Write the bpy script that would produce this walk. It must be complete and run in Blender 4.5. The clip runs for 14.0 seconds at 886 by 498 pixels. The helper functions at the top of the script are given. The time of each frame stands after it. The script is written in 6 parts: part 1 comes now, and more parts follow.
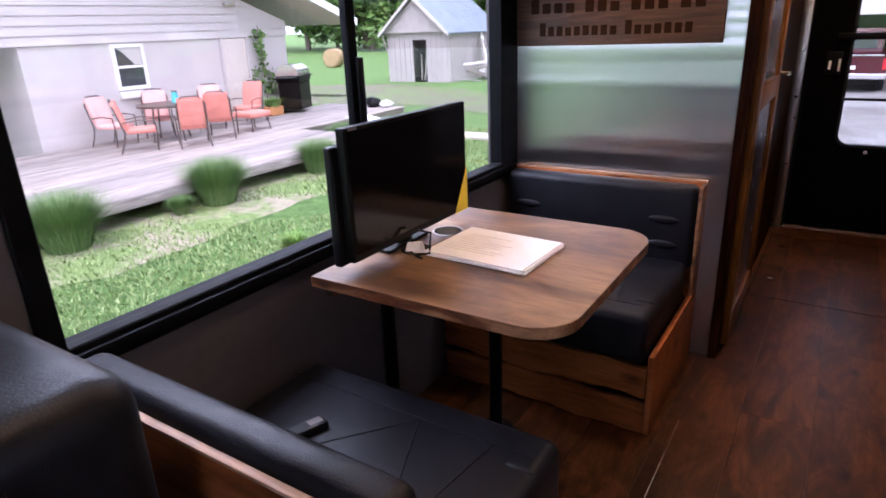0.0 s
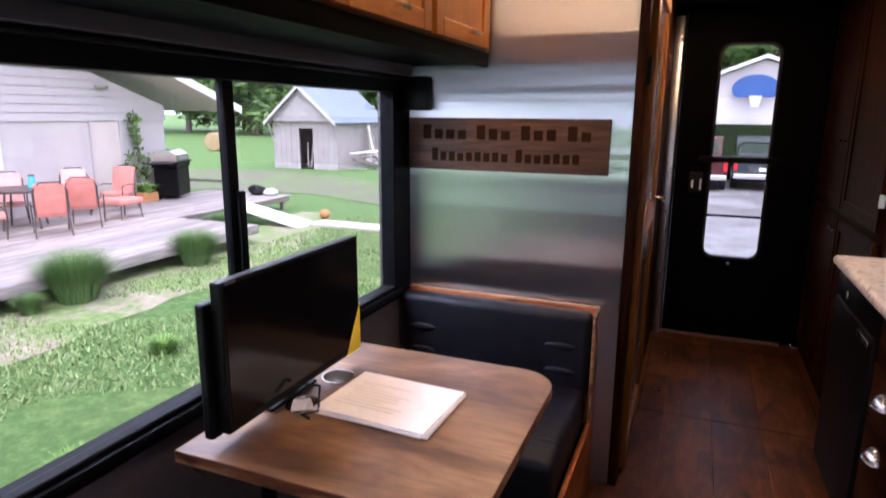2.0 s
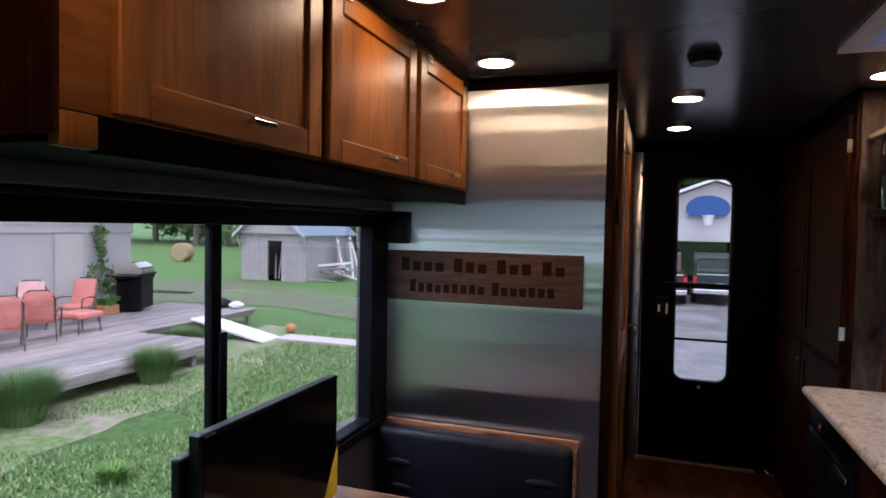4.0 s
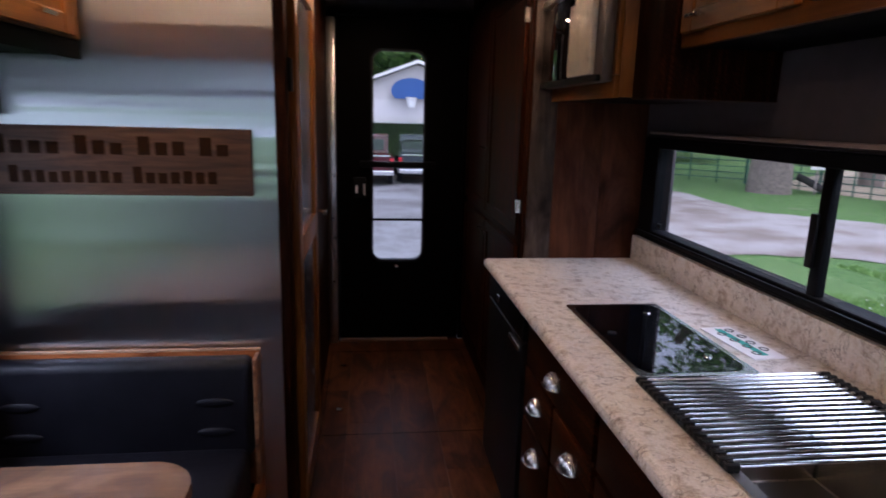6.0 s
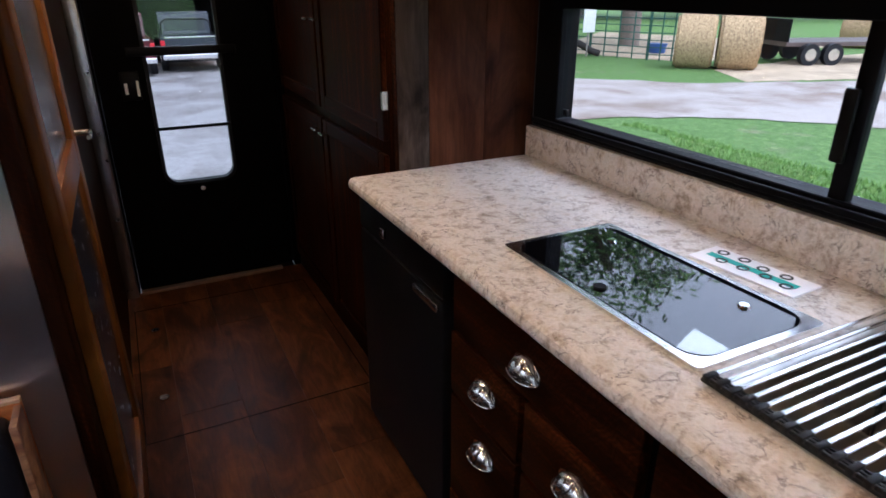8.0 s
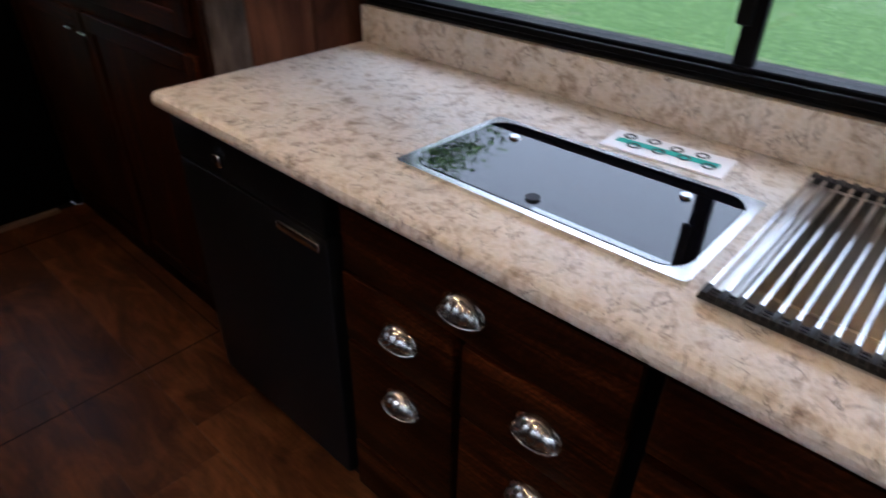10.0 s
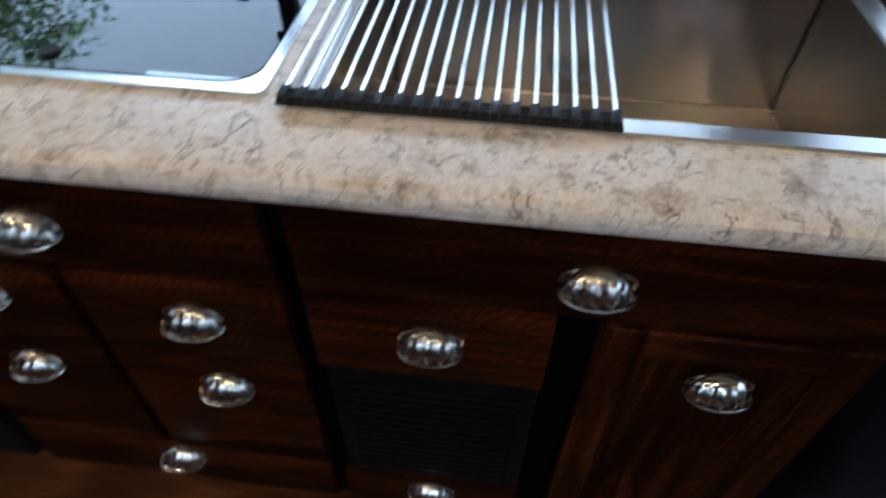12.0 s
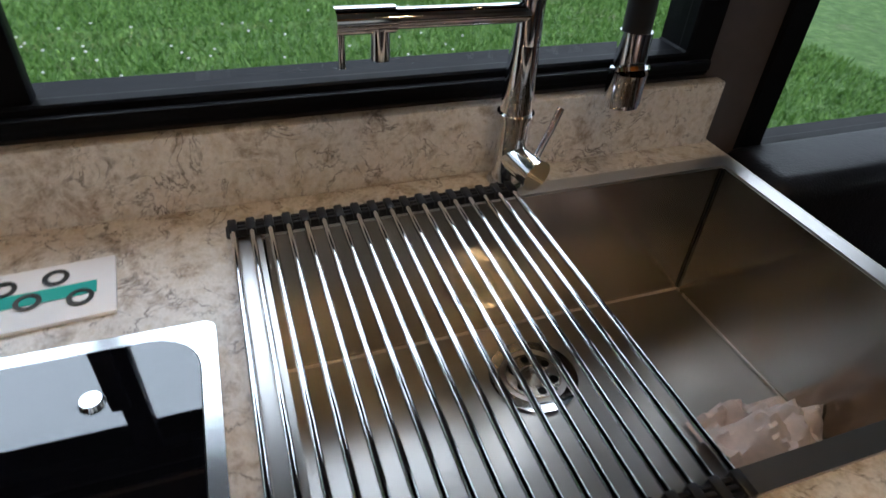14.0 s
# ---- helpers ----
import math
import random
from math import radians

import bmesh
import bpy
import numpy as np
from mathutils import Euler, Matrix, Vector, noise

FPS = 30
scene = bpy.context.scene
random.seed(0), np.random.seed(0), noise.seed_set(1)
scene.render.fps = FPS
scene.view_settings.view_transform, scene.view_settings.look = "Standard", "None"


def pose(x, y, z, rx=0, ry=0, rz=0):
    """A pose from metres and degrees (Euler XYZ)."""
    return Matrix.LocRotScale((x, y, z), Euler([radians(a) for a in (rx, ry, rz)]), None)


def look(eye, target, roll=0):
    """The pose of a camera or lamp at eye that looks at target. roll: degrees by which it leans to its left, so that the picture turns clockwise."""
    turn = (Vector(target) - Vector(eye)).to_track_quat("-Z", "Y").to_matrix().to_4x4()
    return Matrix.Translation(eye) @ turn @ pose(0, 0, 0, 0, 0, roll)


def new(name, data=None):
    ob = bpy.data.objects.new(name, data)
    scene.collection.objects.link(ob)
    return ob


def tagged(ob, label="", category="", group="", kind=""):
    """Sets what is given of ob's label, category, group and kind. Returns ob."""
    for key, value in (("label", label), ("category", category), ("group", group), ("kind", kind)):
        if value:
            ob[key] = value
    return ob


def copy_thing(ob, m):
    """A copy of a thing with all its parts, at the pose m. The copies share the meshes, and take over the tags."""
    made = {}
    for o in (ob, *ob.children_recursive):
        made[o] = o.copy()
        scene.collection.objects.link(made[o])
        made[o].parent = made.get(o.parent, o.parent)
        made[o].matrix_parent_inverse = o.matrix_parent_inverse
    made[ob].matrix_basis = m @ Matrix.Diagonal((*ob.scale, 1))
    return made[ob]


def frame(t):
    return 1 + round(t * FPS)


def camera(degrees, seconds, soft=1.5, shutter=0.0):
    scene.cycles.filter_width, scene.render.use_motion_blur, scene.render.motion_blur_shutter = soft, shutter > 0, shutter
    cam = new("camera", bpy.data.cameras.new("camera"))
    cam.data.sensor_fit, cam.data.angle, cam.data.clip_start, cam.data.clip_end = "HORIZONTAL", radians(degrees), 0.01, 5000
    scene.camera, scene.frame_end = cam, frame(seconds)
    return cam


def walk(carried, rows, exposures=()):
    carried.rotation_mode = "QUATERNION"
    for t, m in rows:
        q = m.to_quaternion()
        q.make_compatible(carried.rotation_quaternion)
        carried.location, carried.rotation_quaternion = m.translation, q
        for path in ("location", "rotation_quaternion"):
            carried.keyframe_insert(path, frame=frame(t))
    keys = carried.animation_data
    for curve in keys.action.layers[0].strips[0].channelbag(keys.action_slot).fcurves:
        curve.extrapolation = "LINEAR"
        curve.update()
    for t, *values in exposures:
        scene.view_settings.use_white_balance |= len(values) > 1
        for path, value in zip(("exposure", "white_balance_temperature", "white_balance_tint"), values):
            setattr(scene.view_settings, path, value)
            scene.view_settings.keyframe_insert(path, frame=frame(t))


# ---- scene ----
cam = camera(71.7, 14.0, soft=1.6, shutter=0.35)
PATH = [
    (0, (0.391, 0.35, 1.329), (-0.642, 1.92, 0.647), -2.3),
    (0.5, (0.333, 0.402, 1.368), (-0.583, 2.006, 0.602), -1.9),
    (1, (0.266, 0.448, 1.372), (-0.52, 2.093, 0.55), -2.4),
    (1.5, (0.272, 0.497, 1.403), (-0.418, 2.212, 0.639), -0.4),
    (2, (0.287, 0.495, 1.455), (-0.452, 2.303, 1.026), 0.4),
    (4.5, (0.247, 0.46, 1.54), (-0.326, 2.375, 1.479), -0.2),
    (5, (0.289, 0.533, 1.539), (0.058, 2.517, 1.441), 0.1),
    (5.5, (0.326, 0.677, 1.527), (0.28, 2.664, 1.298), -0.9),
    (6, (0.347, 0.843, 1.497), (0.59, 2.783, 1.073), 1.5),
    (6.5, (0.302, 1.081, 1.481), (0.797, 2.955, 0.989), -0.1),
    (7, (0.266, 1.247, 1.464), (0.971, 3.018, 0.858), 0.1),
    (9.5, (0.295, 1.902, 1.416), (1.292, 3.318, 0.416), -1.4),
    (10, (0.272, 1.905, 1.389), (1.516, 3.031, 0.3), 1.0),
    (10.5, (0.303, 1.841, 1.346), (1.687, 2.543, 0.085), 1.0),
    (11, (0.33, 1.824, 1.32), (1.607, 2.274, -0.152), 1.0),
    (11.5, (0.352, 1.83, 1.3), (1.573, 2.263, -0.223), -0.3),
    (12, (0.409, 1.833, 1.298), (1.767, 2.0, -0.161), 0.5),
    (12.5, (0.562, 1.901, 1.34), (2.05, 1.762, 0.011), 1.2),
    (13, (0.643, 1.97, 1.362), (2.18, 1.698, 0.112), 2.5),
    (13.5, (0.715, 2.012, 1.362), (2.227, 1.589, 0.122), 5.0),
    (14, (0.796, 2.059, 1.362), (2.261, 1.475, 0.132), 4.1),
]
EXPOSURES = [(0, 1.85, 5700, 28), (2.0, 1.85, 5700, 28), (4.3, 0.9, 5400, 22), (5.5, 0.85, 5300, 26), (7.0, 1.5, 5300, 18), (9.4, 1.28, 5400, 14), (10, 1.28, 5300, 12), (11.6, 1.38, 4950, 2), (12.4, 1.34, 4850, 4), (13.2, 0.95, 5450, 6), (14, 0.8, 5700, 6)]
walk(cam, [(t, look(eye, target, roll)) for t, eye, target, roll in PATH], exposures=EXPOSURES)

# ---- light ----
world = bpy.data.worlds.new("sky")
scene.world = world
world.use_nodes = True
wn = world.node_tree.nodes
sky = wn.new("ShaderNodeTexSky")
sky.sky_type = "NISHITA"
sky.sun_disc = False
sky.sun_elevation, sky.sun_rotation = radians(62), radians(150)
sky.air_density, sky.dust_density = 1.6, 4.0
soften = wn.new("ShaderNodeHueSaturation")
soften.inputs["Saturation"].default_value = 0.35
world.node_tree.links.new(sky.outputs[0], soften.inputs["Color"])
cloud = wn.new("ShaderNodeMix")
cloud.data_type = "RGBA"
cloud.inputs[0].default_value = 0.72
cloud.inputs[7].default_value = (6.0, 6.4, 7.0, 1)
world.node_tree.links.new(soften.outputs[0], cloud.inputs[6])
world.node_tree.links.new(cloud.outputs[2], wn["Background"].inputs["Color"])
wn["Background"].inputs["Strength"].default_value = 0.14

sun = new("sun", bpy.data.lights.new("sun", "SUN"))
sun.data.energy, sun.data.angle, sun.data.color = 0.6, radians(40), (1.0, 0.96, 0.92)
sun.matrix_world = look((0, 0, 30), (-0.5 * 16, 0.87 * 16, 0))


def sky_lamp(name, eye, target, w, h, watts):
    """An area lamp at the head of an opening, for the sky's light through it."""
    a = new(name, bpy.data.lights.new(name, "AREA"))
    a.data.shape, a.data.size, a.data.size_y, a.data.energy, a.data.color = "RECTANGLE", w, h, watts, (0.86, 0.93, 1.0)
    a.matrix_world = look(eye, target)
    return a


sky_lamp("sky_west", (-1.5, 1.75, 2.15), (-0.4, 1.75, 0.9), 2.0, 0.8, 24)
sky_lamp("sky_east", (2.2, 2.3, 2.25), (1.2, 2.3, 0.9), 2.2, 1.0, 14)
sky_lamp("sky_sofa", (2.2, 0.25, 2.05), (1.1, 0.3, 0.8), 1.9, 0.7, 4)
sky_lamp("sky_door", (0.55, 5.6, 2.4), (0.5, 4.4, 0.6), 0.5, 0.8, 1)
# Daylight for the added front window, to brighten the metal sheet.
sky_lamp("sky_front", (0.35, -2.8, 2.1), (0.35, -1.2, 0.9), 1.6, 0.8, 9)

# ---- materials ----


def mat(name, color, rough=0.5, metal=0.0, **extra):
    m = bpy.data.materials.new(name)
    m.use_nodes = True
    b = m.node_tree.nodes["Principled BSDF"]
    b.inputs["Base Color"].default_value = (*color, 1)
    b.inputs["Roughness"].default_value = rough
    b.inputs["Metallic"].default_value = metal
    for key, value in extra.items():
        b.inputs[key.replace("_", " ")].default_value = value
    return m


def node(m, kind, **inputs):
    n = m.node_tree.nodes.new(kind)
    for key, value in inputs.items():
        n.inputs[key.replace("_", " ")].default_value = value
    return n


def wire(m, a, b):
    m.node_tree.links.new(a, b)


def coords(m, scale=(1, 1, 1), shift=True, source="Object", turn=(0, 0, 0)):
    """Object coordinates, scaled, moved by each object's own random number."""
    tc = node(m, "ShaderNodeTexCoord")
    mp = node(m, "ShaderNodeMapping")
    mp.inputs["Scale"].default_value = scale
    mp.inputs["Rotation"].default_value = [radians(a) for a in turn]
    wire(m, tc.outputs[source], mp.inputs["Vector"])
    if shift:
        info = node(m, "ShaderNodeObjectInfo")
        mul = node(m, "ShaderNodeMath")
        mul.operation = "MULTIPLY"
        mul.inputs[1].default_value = 37.0
        wire(m, info.outputs["Random"], mul.inputs[0])
        wire(m, mul.outputs[0], mp.inputs["Location"])
    return mp.outputs[0]


def ramp(m, fac, stops):
    r = node(m, "ShaderNodeValToRGB")
    els = r.color_ramp.elements
    while len(els) < len(stops):
        els.new(0.5)
    for e, (p, c) in zip(els, stops):
        e.position = p
        e.color = (*c, 1)
    wire(m, fac, r.inputs[0])
    return r.outputs[0]


def noise_tex(m, vec, scale, detail=4.0, rough=0.6, distort=0.0):
    n = node(m, "ShaderNodeTexNoise", Scale=scale, Detail=detail, Roughness=rough, Distortion=distort)
    wire(m, vec, n.inputs["Vector"])
    return n.outputs["Fac"]


def mix(m, fac, a, b, how="MIX"):
    n = node(m, "ShaderNodeMix")
    n.data_type, n.blend_type = "RGBA", how
    for slot, value in ((0, fac), (6, a), (7, b)):
        if hasattr(value, "is_linked"):
            wire(m, value, n.inputs[slot])
        elif slot == 0:
            n.inputs[0].default_value = value
        else:
            n.inputs[slot].default_value = (*value, 1)
    return n.outputs[2]


def bump(m, height, strength=0.2, distance=0.002):
    n = node(m, "ShaderNodeBump", Strength=strength, Distance=distance)
    wire(m, height, n.inputs["Height"])
    wire(m, n.outputs[0], m.node_tree.nodes["Principled BSDF"].inputs["Normal"])


def paint(m, color=None, rough=None):
    b = m.node_tree.nodes["Principled BSDF"]
    if color is not None:
        wire(m, color, b.inputs["Base Color"])
    if rough is not None:
        n = node(m, "ShaderNodeMapRange")
        n.inputs["To Min"].default_value, n.inputs["To Max"].default_value = rough[1], rough[2]
        wire(m, rough[0], n.inputs["Value"])
        wire(m, n.outputs[0], b.inputs["Roughness"])


def wood(name, dark, mid, light, along="y", rough=(0.3, 0.55), grain=1.0, saw=0.0, spec=0.4):
    """Stained wood whose grain runs along one axis, tone varied from piece to piece."""
    m = mat(name, mid, Specular_IOR_Level=spec)
    k = {"x": (1.2, 16, 16), "y": (16, 1.2, 16), "z": (16, 16, 1.2)}[along]
    v = coords(m, [a * grain for a in k])
    g = noise_tex(m, v, 3.0, 6, 0.65, 1.2)
    big = noise_tex(m, coords(m, [a * 0.25 for a in k]), 2.2, 3, 0.5, 0.6)
    c = ramp(m, g, [(0.3, dark), (0.5, mid), (0.72, light)])
    c = mix(m, big, c, ramp(m, big, [(0.3, (0.35, 0.33, 0.32)), (0.75, (1.15, 1.1, 1.05))]), "MULTIPLY")
    info = node(m, "ShaderNodeObjectInfo")
    c = mix(m, 1.0, c, ramp(m, info.outputs["Random"], [(0.0, (0.72, 0.72, 0.74)), (1.0, (1.12, 1.08, 1.05))]), "MULTIPLY")
    fine = noise_tex(m, coords(m, [a * 3 for a in k]), 5, 3)
    if saw:
        cut = node(m, "ShaderNodeTexWave", Scale=32.0, Distortion=14.0, Detail=5.0)
        cut.bands_direction = "DIAGONAL"
        wire(m, coords(m, (1, 1, 1)), cut.inputs["Vector"])
        c = mix(m, saw, c, ramp(m, cut.outputs["Fac"], [(0.3, (0.55, 0.5, 0.48)), (0.9, (1.25, 1.2, 1.15))]), "MULTIPLY")
    paint(m, c, (g, rough[0], rough[1]))
    bump(m, fine, 0.25, 0.0015)
    return m


dark_wood = {a: wood("rustic_wood_" + a, (0.003, 0.0007, 0.0002), (0.022, 0.0055, 0.001), (0.085, 0.023, 0.005), a, (0.42, 0.6), 0.6, 0.7, 0.04) for a in "xyz"}
pale_wood = {a: wood("pale_wood_" + a, (0.3, 0.16, 0.08), (0.46, 0.27, 0.16), (0.6, 0.4, 0.27), a, (0.45, 0.6)) for a in "xyz"}
sign_wood = wood("sign_wood", (0.045, 0.02, 0.009), (0.11, 0.05, 0.023), (0.18, 0.092, 0.046), "x", (0.5, 0.7), 0.8)
grey_wood = wood("weathered_wood", (0.22, 0.19, 0.175), (0.42, 0.375, 0.35), (0.6, 0.555, 0.53), "y", (0.7, 0.9), 0.4)


def rustic(name, dark, mid, light, along="y", rough=(0.4, 0.6), spec=0.2, knots=True, size=1.0):
    """Weathered wood: soft blotches drawn out along the grain, wandering figure, dark knots."""
    m = mat(name, mid, Specular_IOR_Level=spec)
    stretch = lambda a, b: {"x": (a, b, b), "y": (b, a, b), "z": (b, b, a)}[along]
    cloud_n = noise_tex(m, coords(m, stretch(2.6 * size, 7 * size)), 1.0, 5, 0.62, 0.8)
    figure = noise_tex(m, coords(m, stretch(2.2 * size, 26 * size)), 1.0, 6, 0.6, 2.4)
    pores = noise_tex(m, coords(m, stretch(9 * size, 150 * size)), 1.0, 3, 0.6)
    c = ramp(m, cloud_n, [(0.3, dark), (0.47, mid), (0.68, light)])
    c = mix(m, 0.5, c, ramp(m, figure, [(0.34, (0.5, 0.46, 0.44)), (0.48, (0.95, 0.95, 0.95)), (0.66, (1.3, 1.28, 1.22))]), "MULTIPLY")
    c = mix(m, 0.3, c, ramp(m, pores, [(0.35, (0.7, 0.68, 0.66)), (0.6, (1.08, 1.08, 1.08))]), "MULTIPLY")
    if knots:
        spot = node(m, "ShaderNodeTexVoronoi", Scale=1.0, Randomness=1.0)
        wire(m, coords(m, stretch(3.2 * size, 6.5 * size)), spot.inputs["Vector"])
        c = mix(m, 0.9, c, ramp(m, spot.outputs["Distance"], [(0.05, (0.2, 0.16, 0.14)), (0.12, (0.6, 0.55, 0.5)), (0.2, (1, 1, 1))]), "MULTIPLY")
    info = node(m, "ShaderNodeObjectInfo")
    c = mix(m, 1.0, c, ramp(m, info.outputs["Random"], [(0.0, (0.78, 0.76, 0.76)), (1.0, (1.15, 1.14, 1.12))]), "MULTIPLY")
    paint(m, c, (cloud_n, rough[0], rough[1]))
    bump(m, figure, 0.2, 0.002)
    return m


def plain(name, color, rough=0.5, metal=0.0, spread=0.12, scale=20, relief=0.1, **extra):
    """A surface of one colour with faint blotches and fine relief."""
    m = mat(name, color, rough, metal, **extra)
    n = noise_tex(m, coords(m), scale, 5, 0.6)
    lo, hi = [max(c * (1 - spread), 0) for c in color], [min(c * (1 + spread), 1) for c in color]
    paint(m, ramp(m, n, [(0.3, lo), (0.7, hi)]), (n, max(rough - 0.08, 0.02), min(rough + 0.08, 1)))
    bump(m, noise_tex(m, coords(m), scale * 8, 3), relief, 0.001)
    return m


side_wood = rustic("plank_panel", (0.014, 0.0045, 0.002), (0.05, 0.016, 0.007), (0.1, 0.037, 0.018), "z", (0.4, 0.6), 0.08, True, 0.8)
worn_board = rustic("worn_grey_board", (0.018, 0.012, 0.009), (0.05, 0.036, 0.029), (0.11, 0.085, 0.07), "z", (0.45, 0.65), 0.1, True, 1.2)
cab_wood = {a: rustic("cabinet_wood_" + a, (0.075, 0.024, 0.0025), (0.14, 0.047, 0.005), (0.22, 0.083, 0.011), a, (0.3, 0.44), 0.14, False, 0.6) for a in "xyz"}
floor_wood = rustic("floor_planks", (0.016, 0.005, 0.0015), (0.054, 0.0168, 0.0042), (0.118, 0.043, 0.0125), "y", (0.36, 0.52), 0.1, True, 1.3)
bench_wood = rustic("bench_planks", (0.13, 0.038, 0.01), (0.235, 0.074, 0.021), (0.31, 0.112, 0.036), "x", (0.45, 0.65), 0.1)
table_wood = rustic("table_wood", (0.03, 0.012, 0.0045), (0.118, 0.056, 0.021), (0.24, 0.14, 0.07), "x", (0.32, 0.55), 0.5, True, 0.75)
table_edge = rustic("worn_table_edge", (0.03, 0.009, 0.003), (0.1, 0.034, 0.011), (0.3, 0.16, 0.08), "x", (0.4, 0.6), 0.3, True, 2.0)
wall_grey = plain("grey_wall_vinyl", (0.075, 0.064, 0.066), 0.6, relief=0.25, Specular_IOR_Level=0.25)
ceiling_grey = plain("grey_ceiling_panel", (0.085, 0.08, 0.085), 0.2, relief=0.02, scale=3)
black_paint = plain("black_paint", (0.0015, 0.0012, 0.0013), 0.5, Specular_IOR_Level=0.03)
black_frame = plain("black_aluminium", (0.004, 0.004, 0.005), 0.45, relief=0.03, Specular_IOR_Level=0.06)
black_plastic = plain("black_plastic", (0.003, 0.003, 0.0035), 0.4, Specular_IOR_Level=0.15)
fridge_black = plain("black_fridge_skin", (0.005, 0.0045, 0.005), 0.4, scale=90, relief=0.2, Specular_IOR_Level=0.08)
rubber = plain("black_silicone", (0.006, 0.006, 0.008), 0.5, Specular_IOR_Level=0.3)
screen_black = mat("dark_screen", (0.002, 0.002, 0.0025), 0.14, Specular_IOR_Level=0.22)
white_paint = plain("white_paint", (0.78, 0.76, 0.74), 0.5)
cream = plain("cream_plastic", (0.62, 0.53, 0.38), 0.3)
paper = plain("paper", (0.9, 0.89, 0.92), 0.7, spread=0.03)
teal = mat("teal_print", (0.02, 0.42, 0.36), 0.5)
ink = mat("black_print", (0.02, 0.02, 0.02), 0.5)
yellow = mat("yellow_tag", (0.75, 0.55, 0.02), 0.5)
chrome = mat("chrome", (0.85, 0.85, 0.86), 0.06, 1.0)
nickel = plain("satin_nickel", (0.62, 0.58, 0.53), 0.22, 1.0, spread=0.05)
grey_metal = plain("grey_metal_trim", (0.5, 0.47, 0.46), 0.3, 1.0)
glass = mat("window_glass", (1, 1, 1), 0.0, 0.0, Transmission_Weight=1.0, IOR=1.45)
black_glass = mat("black_glass", (0.002, 0.002, 0.003), 0.015, 0.0, IOR=1.85)
cloth = plain("pinkish_cloth", (0.78, 0.67, 0.64), 0.85, spread=0.2)

leather = mat("black_leather", (0.005, 0.005, 0.009), 0.4, Specular_IOR_Level=0.17)
vor = node(leather, "ShaderNodeTexVoronoi", Scale=260.0)
wire(leather, coords(leather), vor.inputs["Vector"])
soft_n = noise_tex(leather, coords(leather), 7, 4)
paint(leather, ramp(leather, soft_n, [(0.3, (0.004, 0.004, 0.006)), (0.75, (0.009, 0.009, 0.013))]), (soft_n, 0.34, 0.5))
both = node(leather, "ShaderNodeMath")
both.operation = "MULTIPLY_ADD"
both.inputs[1].default_value = 0.12
wire(leather, vor.outputs["Distance"], both.inputs[0])
wire(leather, soft_n, both.inputs[2])
bump(leather, both.outputs[0], 0.35, 0.008)

steel = mat("brushed_sink_steel", (0.5, 0.475, 0.45), 0.24, 1.0)
sn = noise_tex(steel, coords(steel, (9, 3, 3)), 1.5, 2)
paint(steel, None, (sn, 0.29, 0.31))

# Sink walls: same brushed steel, darkened for shade, warmed for the lamps' glow.
shaded_steel = mat("shaded_sink_side", (0.4, 0.36, 0.315), 0.3, 1.0, Anisotropic=0.8, Anisotropic_Rotation=0.25)
st = node(shaded_steel, "ShaderNodeTangent")
st.direction_type, st.axis = "RADIAL", "Z"
wire(shaded_steel, st.outputs[0], shaded_steel.node_tree.nodes["Principled BSDF"].inputs["Tangent"])
sn = noise_tex(shaded_steel, coords(shaded_steel, (90, 90, 3)), 3, 4)
paint(shaded_steel, None, (sn, 0.15, 0.24))

# brushed aluminium sheet: vertical grain spreads reflections sideways, slight waves along its height
sheet = mat("brushed_aluminium", (0.74, 0.76, 0.79), 0.3, 1.0, Anisotropic=1.0)
st = node(sheet, "ShaderNodeTangent")
st.direction_type, st.axis = "RADIAL", "Z"
wire(sheet, st.outputs[0], sheet.node_tree.nodes["Principled BSDF"].inputs["Tangent"])
sheet_grain = noise_tex(sheet, coords(sheet, (260, 1, 1.5), False), 4, 3)
sheet_wave = noise_tex(sheet, coords(sheet, (0.12, 0.1, 6), False), 1.3, 2)
sum_n = node(sheet, "ShaderNodeMath")
sum_n.operation = "MULTIPLY_ADD"
sum_n.inputs[1].default_value = 0.003
wire(sheet, sheet_grain, sum_n.inputs[0])
wire(sheet, sheet_wave, sum_n.inputs[2])
bump(sheet, sum_n.outputs[0], 0.22, 0.02)

# mottled stone-look laminate
stone = mat("stone_laminate", (0.45, 0.38, 0.31), 0.3)
v1 = coords(stone, (1, 1, 1), False)
blotch = noise_tex(stone, v1, 19, 10, 0.74, 0.25)
vein = noise_tex(stone, v1, 21, 7, 0.6, 0.7)
patch = noise_tex(stone, v1, 30, 4, 0.6)
speck = noise_tex(stone, v1, 150, 4, 0.7)
sc = ramp(stone, blotch, [(0.28, (0.16, 0.11, 0.075)), (0.39, (0.46, 0.39, 0.325)), (0.5, (0.78, 0.745, 0.71)), (0.61, (0.63, 0.56, 0.48)), (0.72, (0.26, 0.18, 0.115))])
lines = mix(stone, 1.0, ramp(stone, vein, [(0.478, (0, 0, 0)), (0.5, (1, 1, 1)), (0.522, (0, 0, 0))]), ramp(stone, patch, [(0.42, (0, 0, 0)), (0.62, (1, 1, 1))]), "MULTIPLY")
sc = mix(stone, lines, sc, (0.13, 0.1, 0.085))
sc = mix(stone, 0.35, sc, ramp(stone, speck, [(0.3, (0.55, 0.5, 0.46)), (0.7, (1.2, 1.2, 1.2))]), "MULTIPLY")
paint(stone, sc, (speck, 0.24, 0.36))


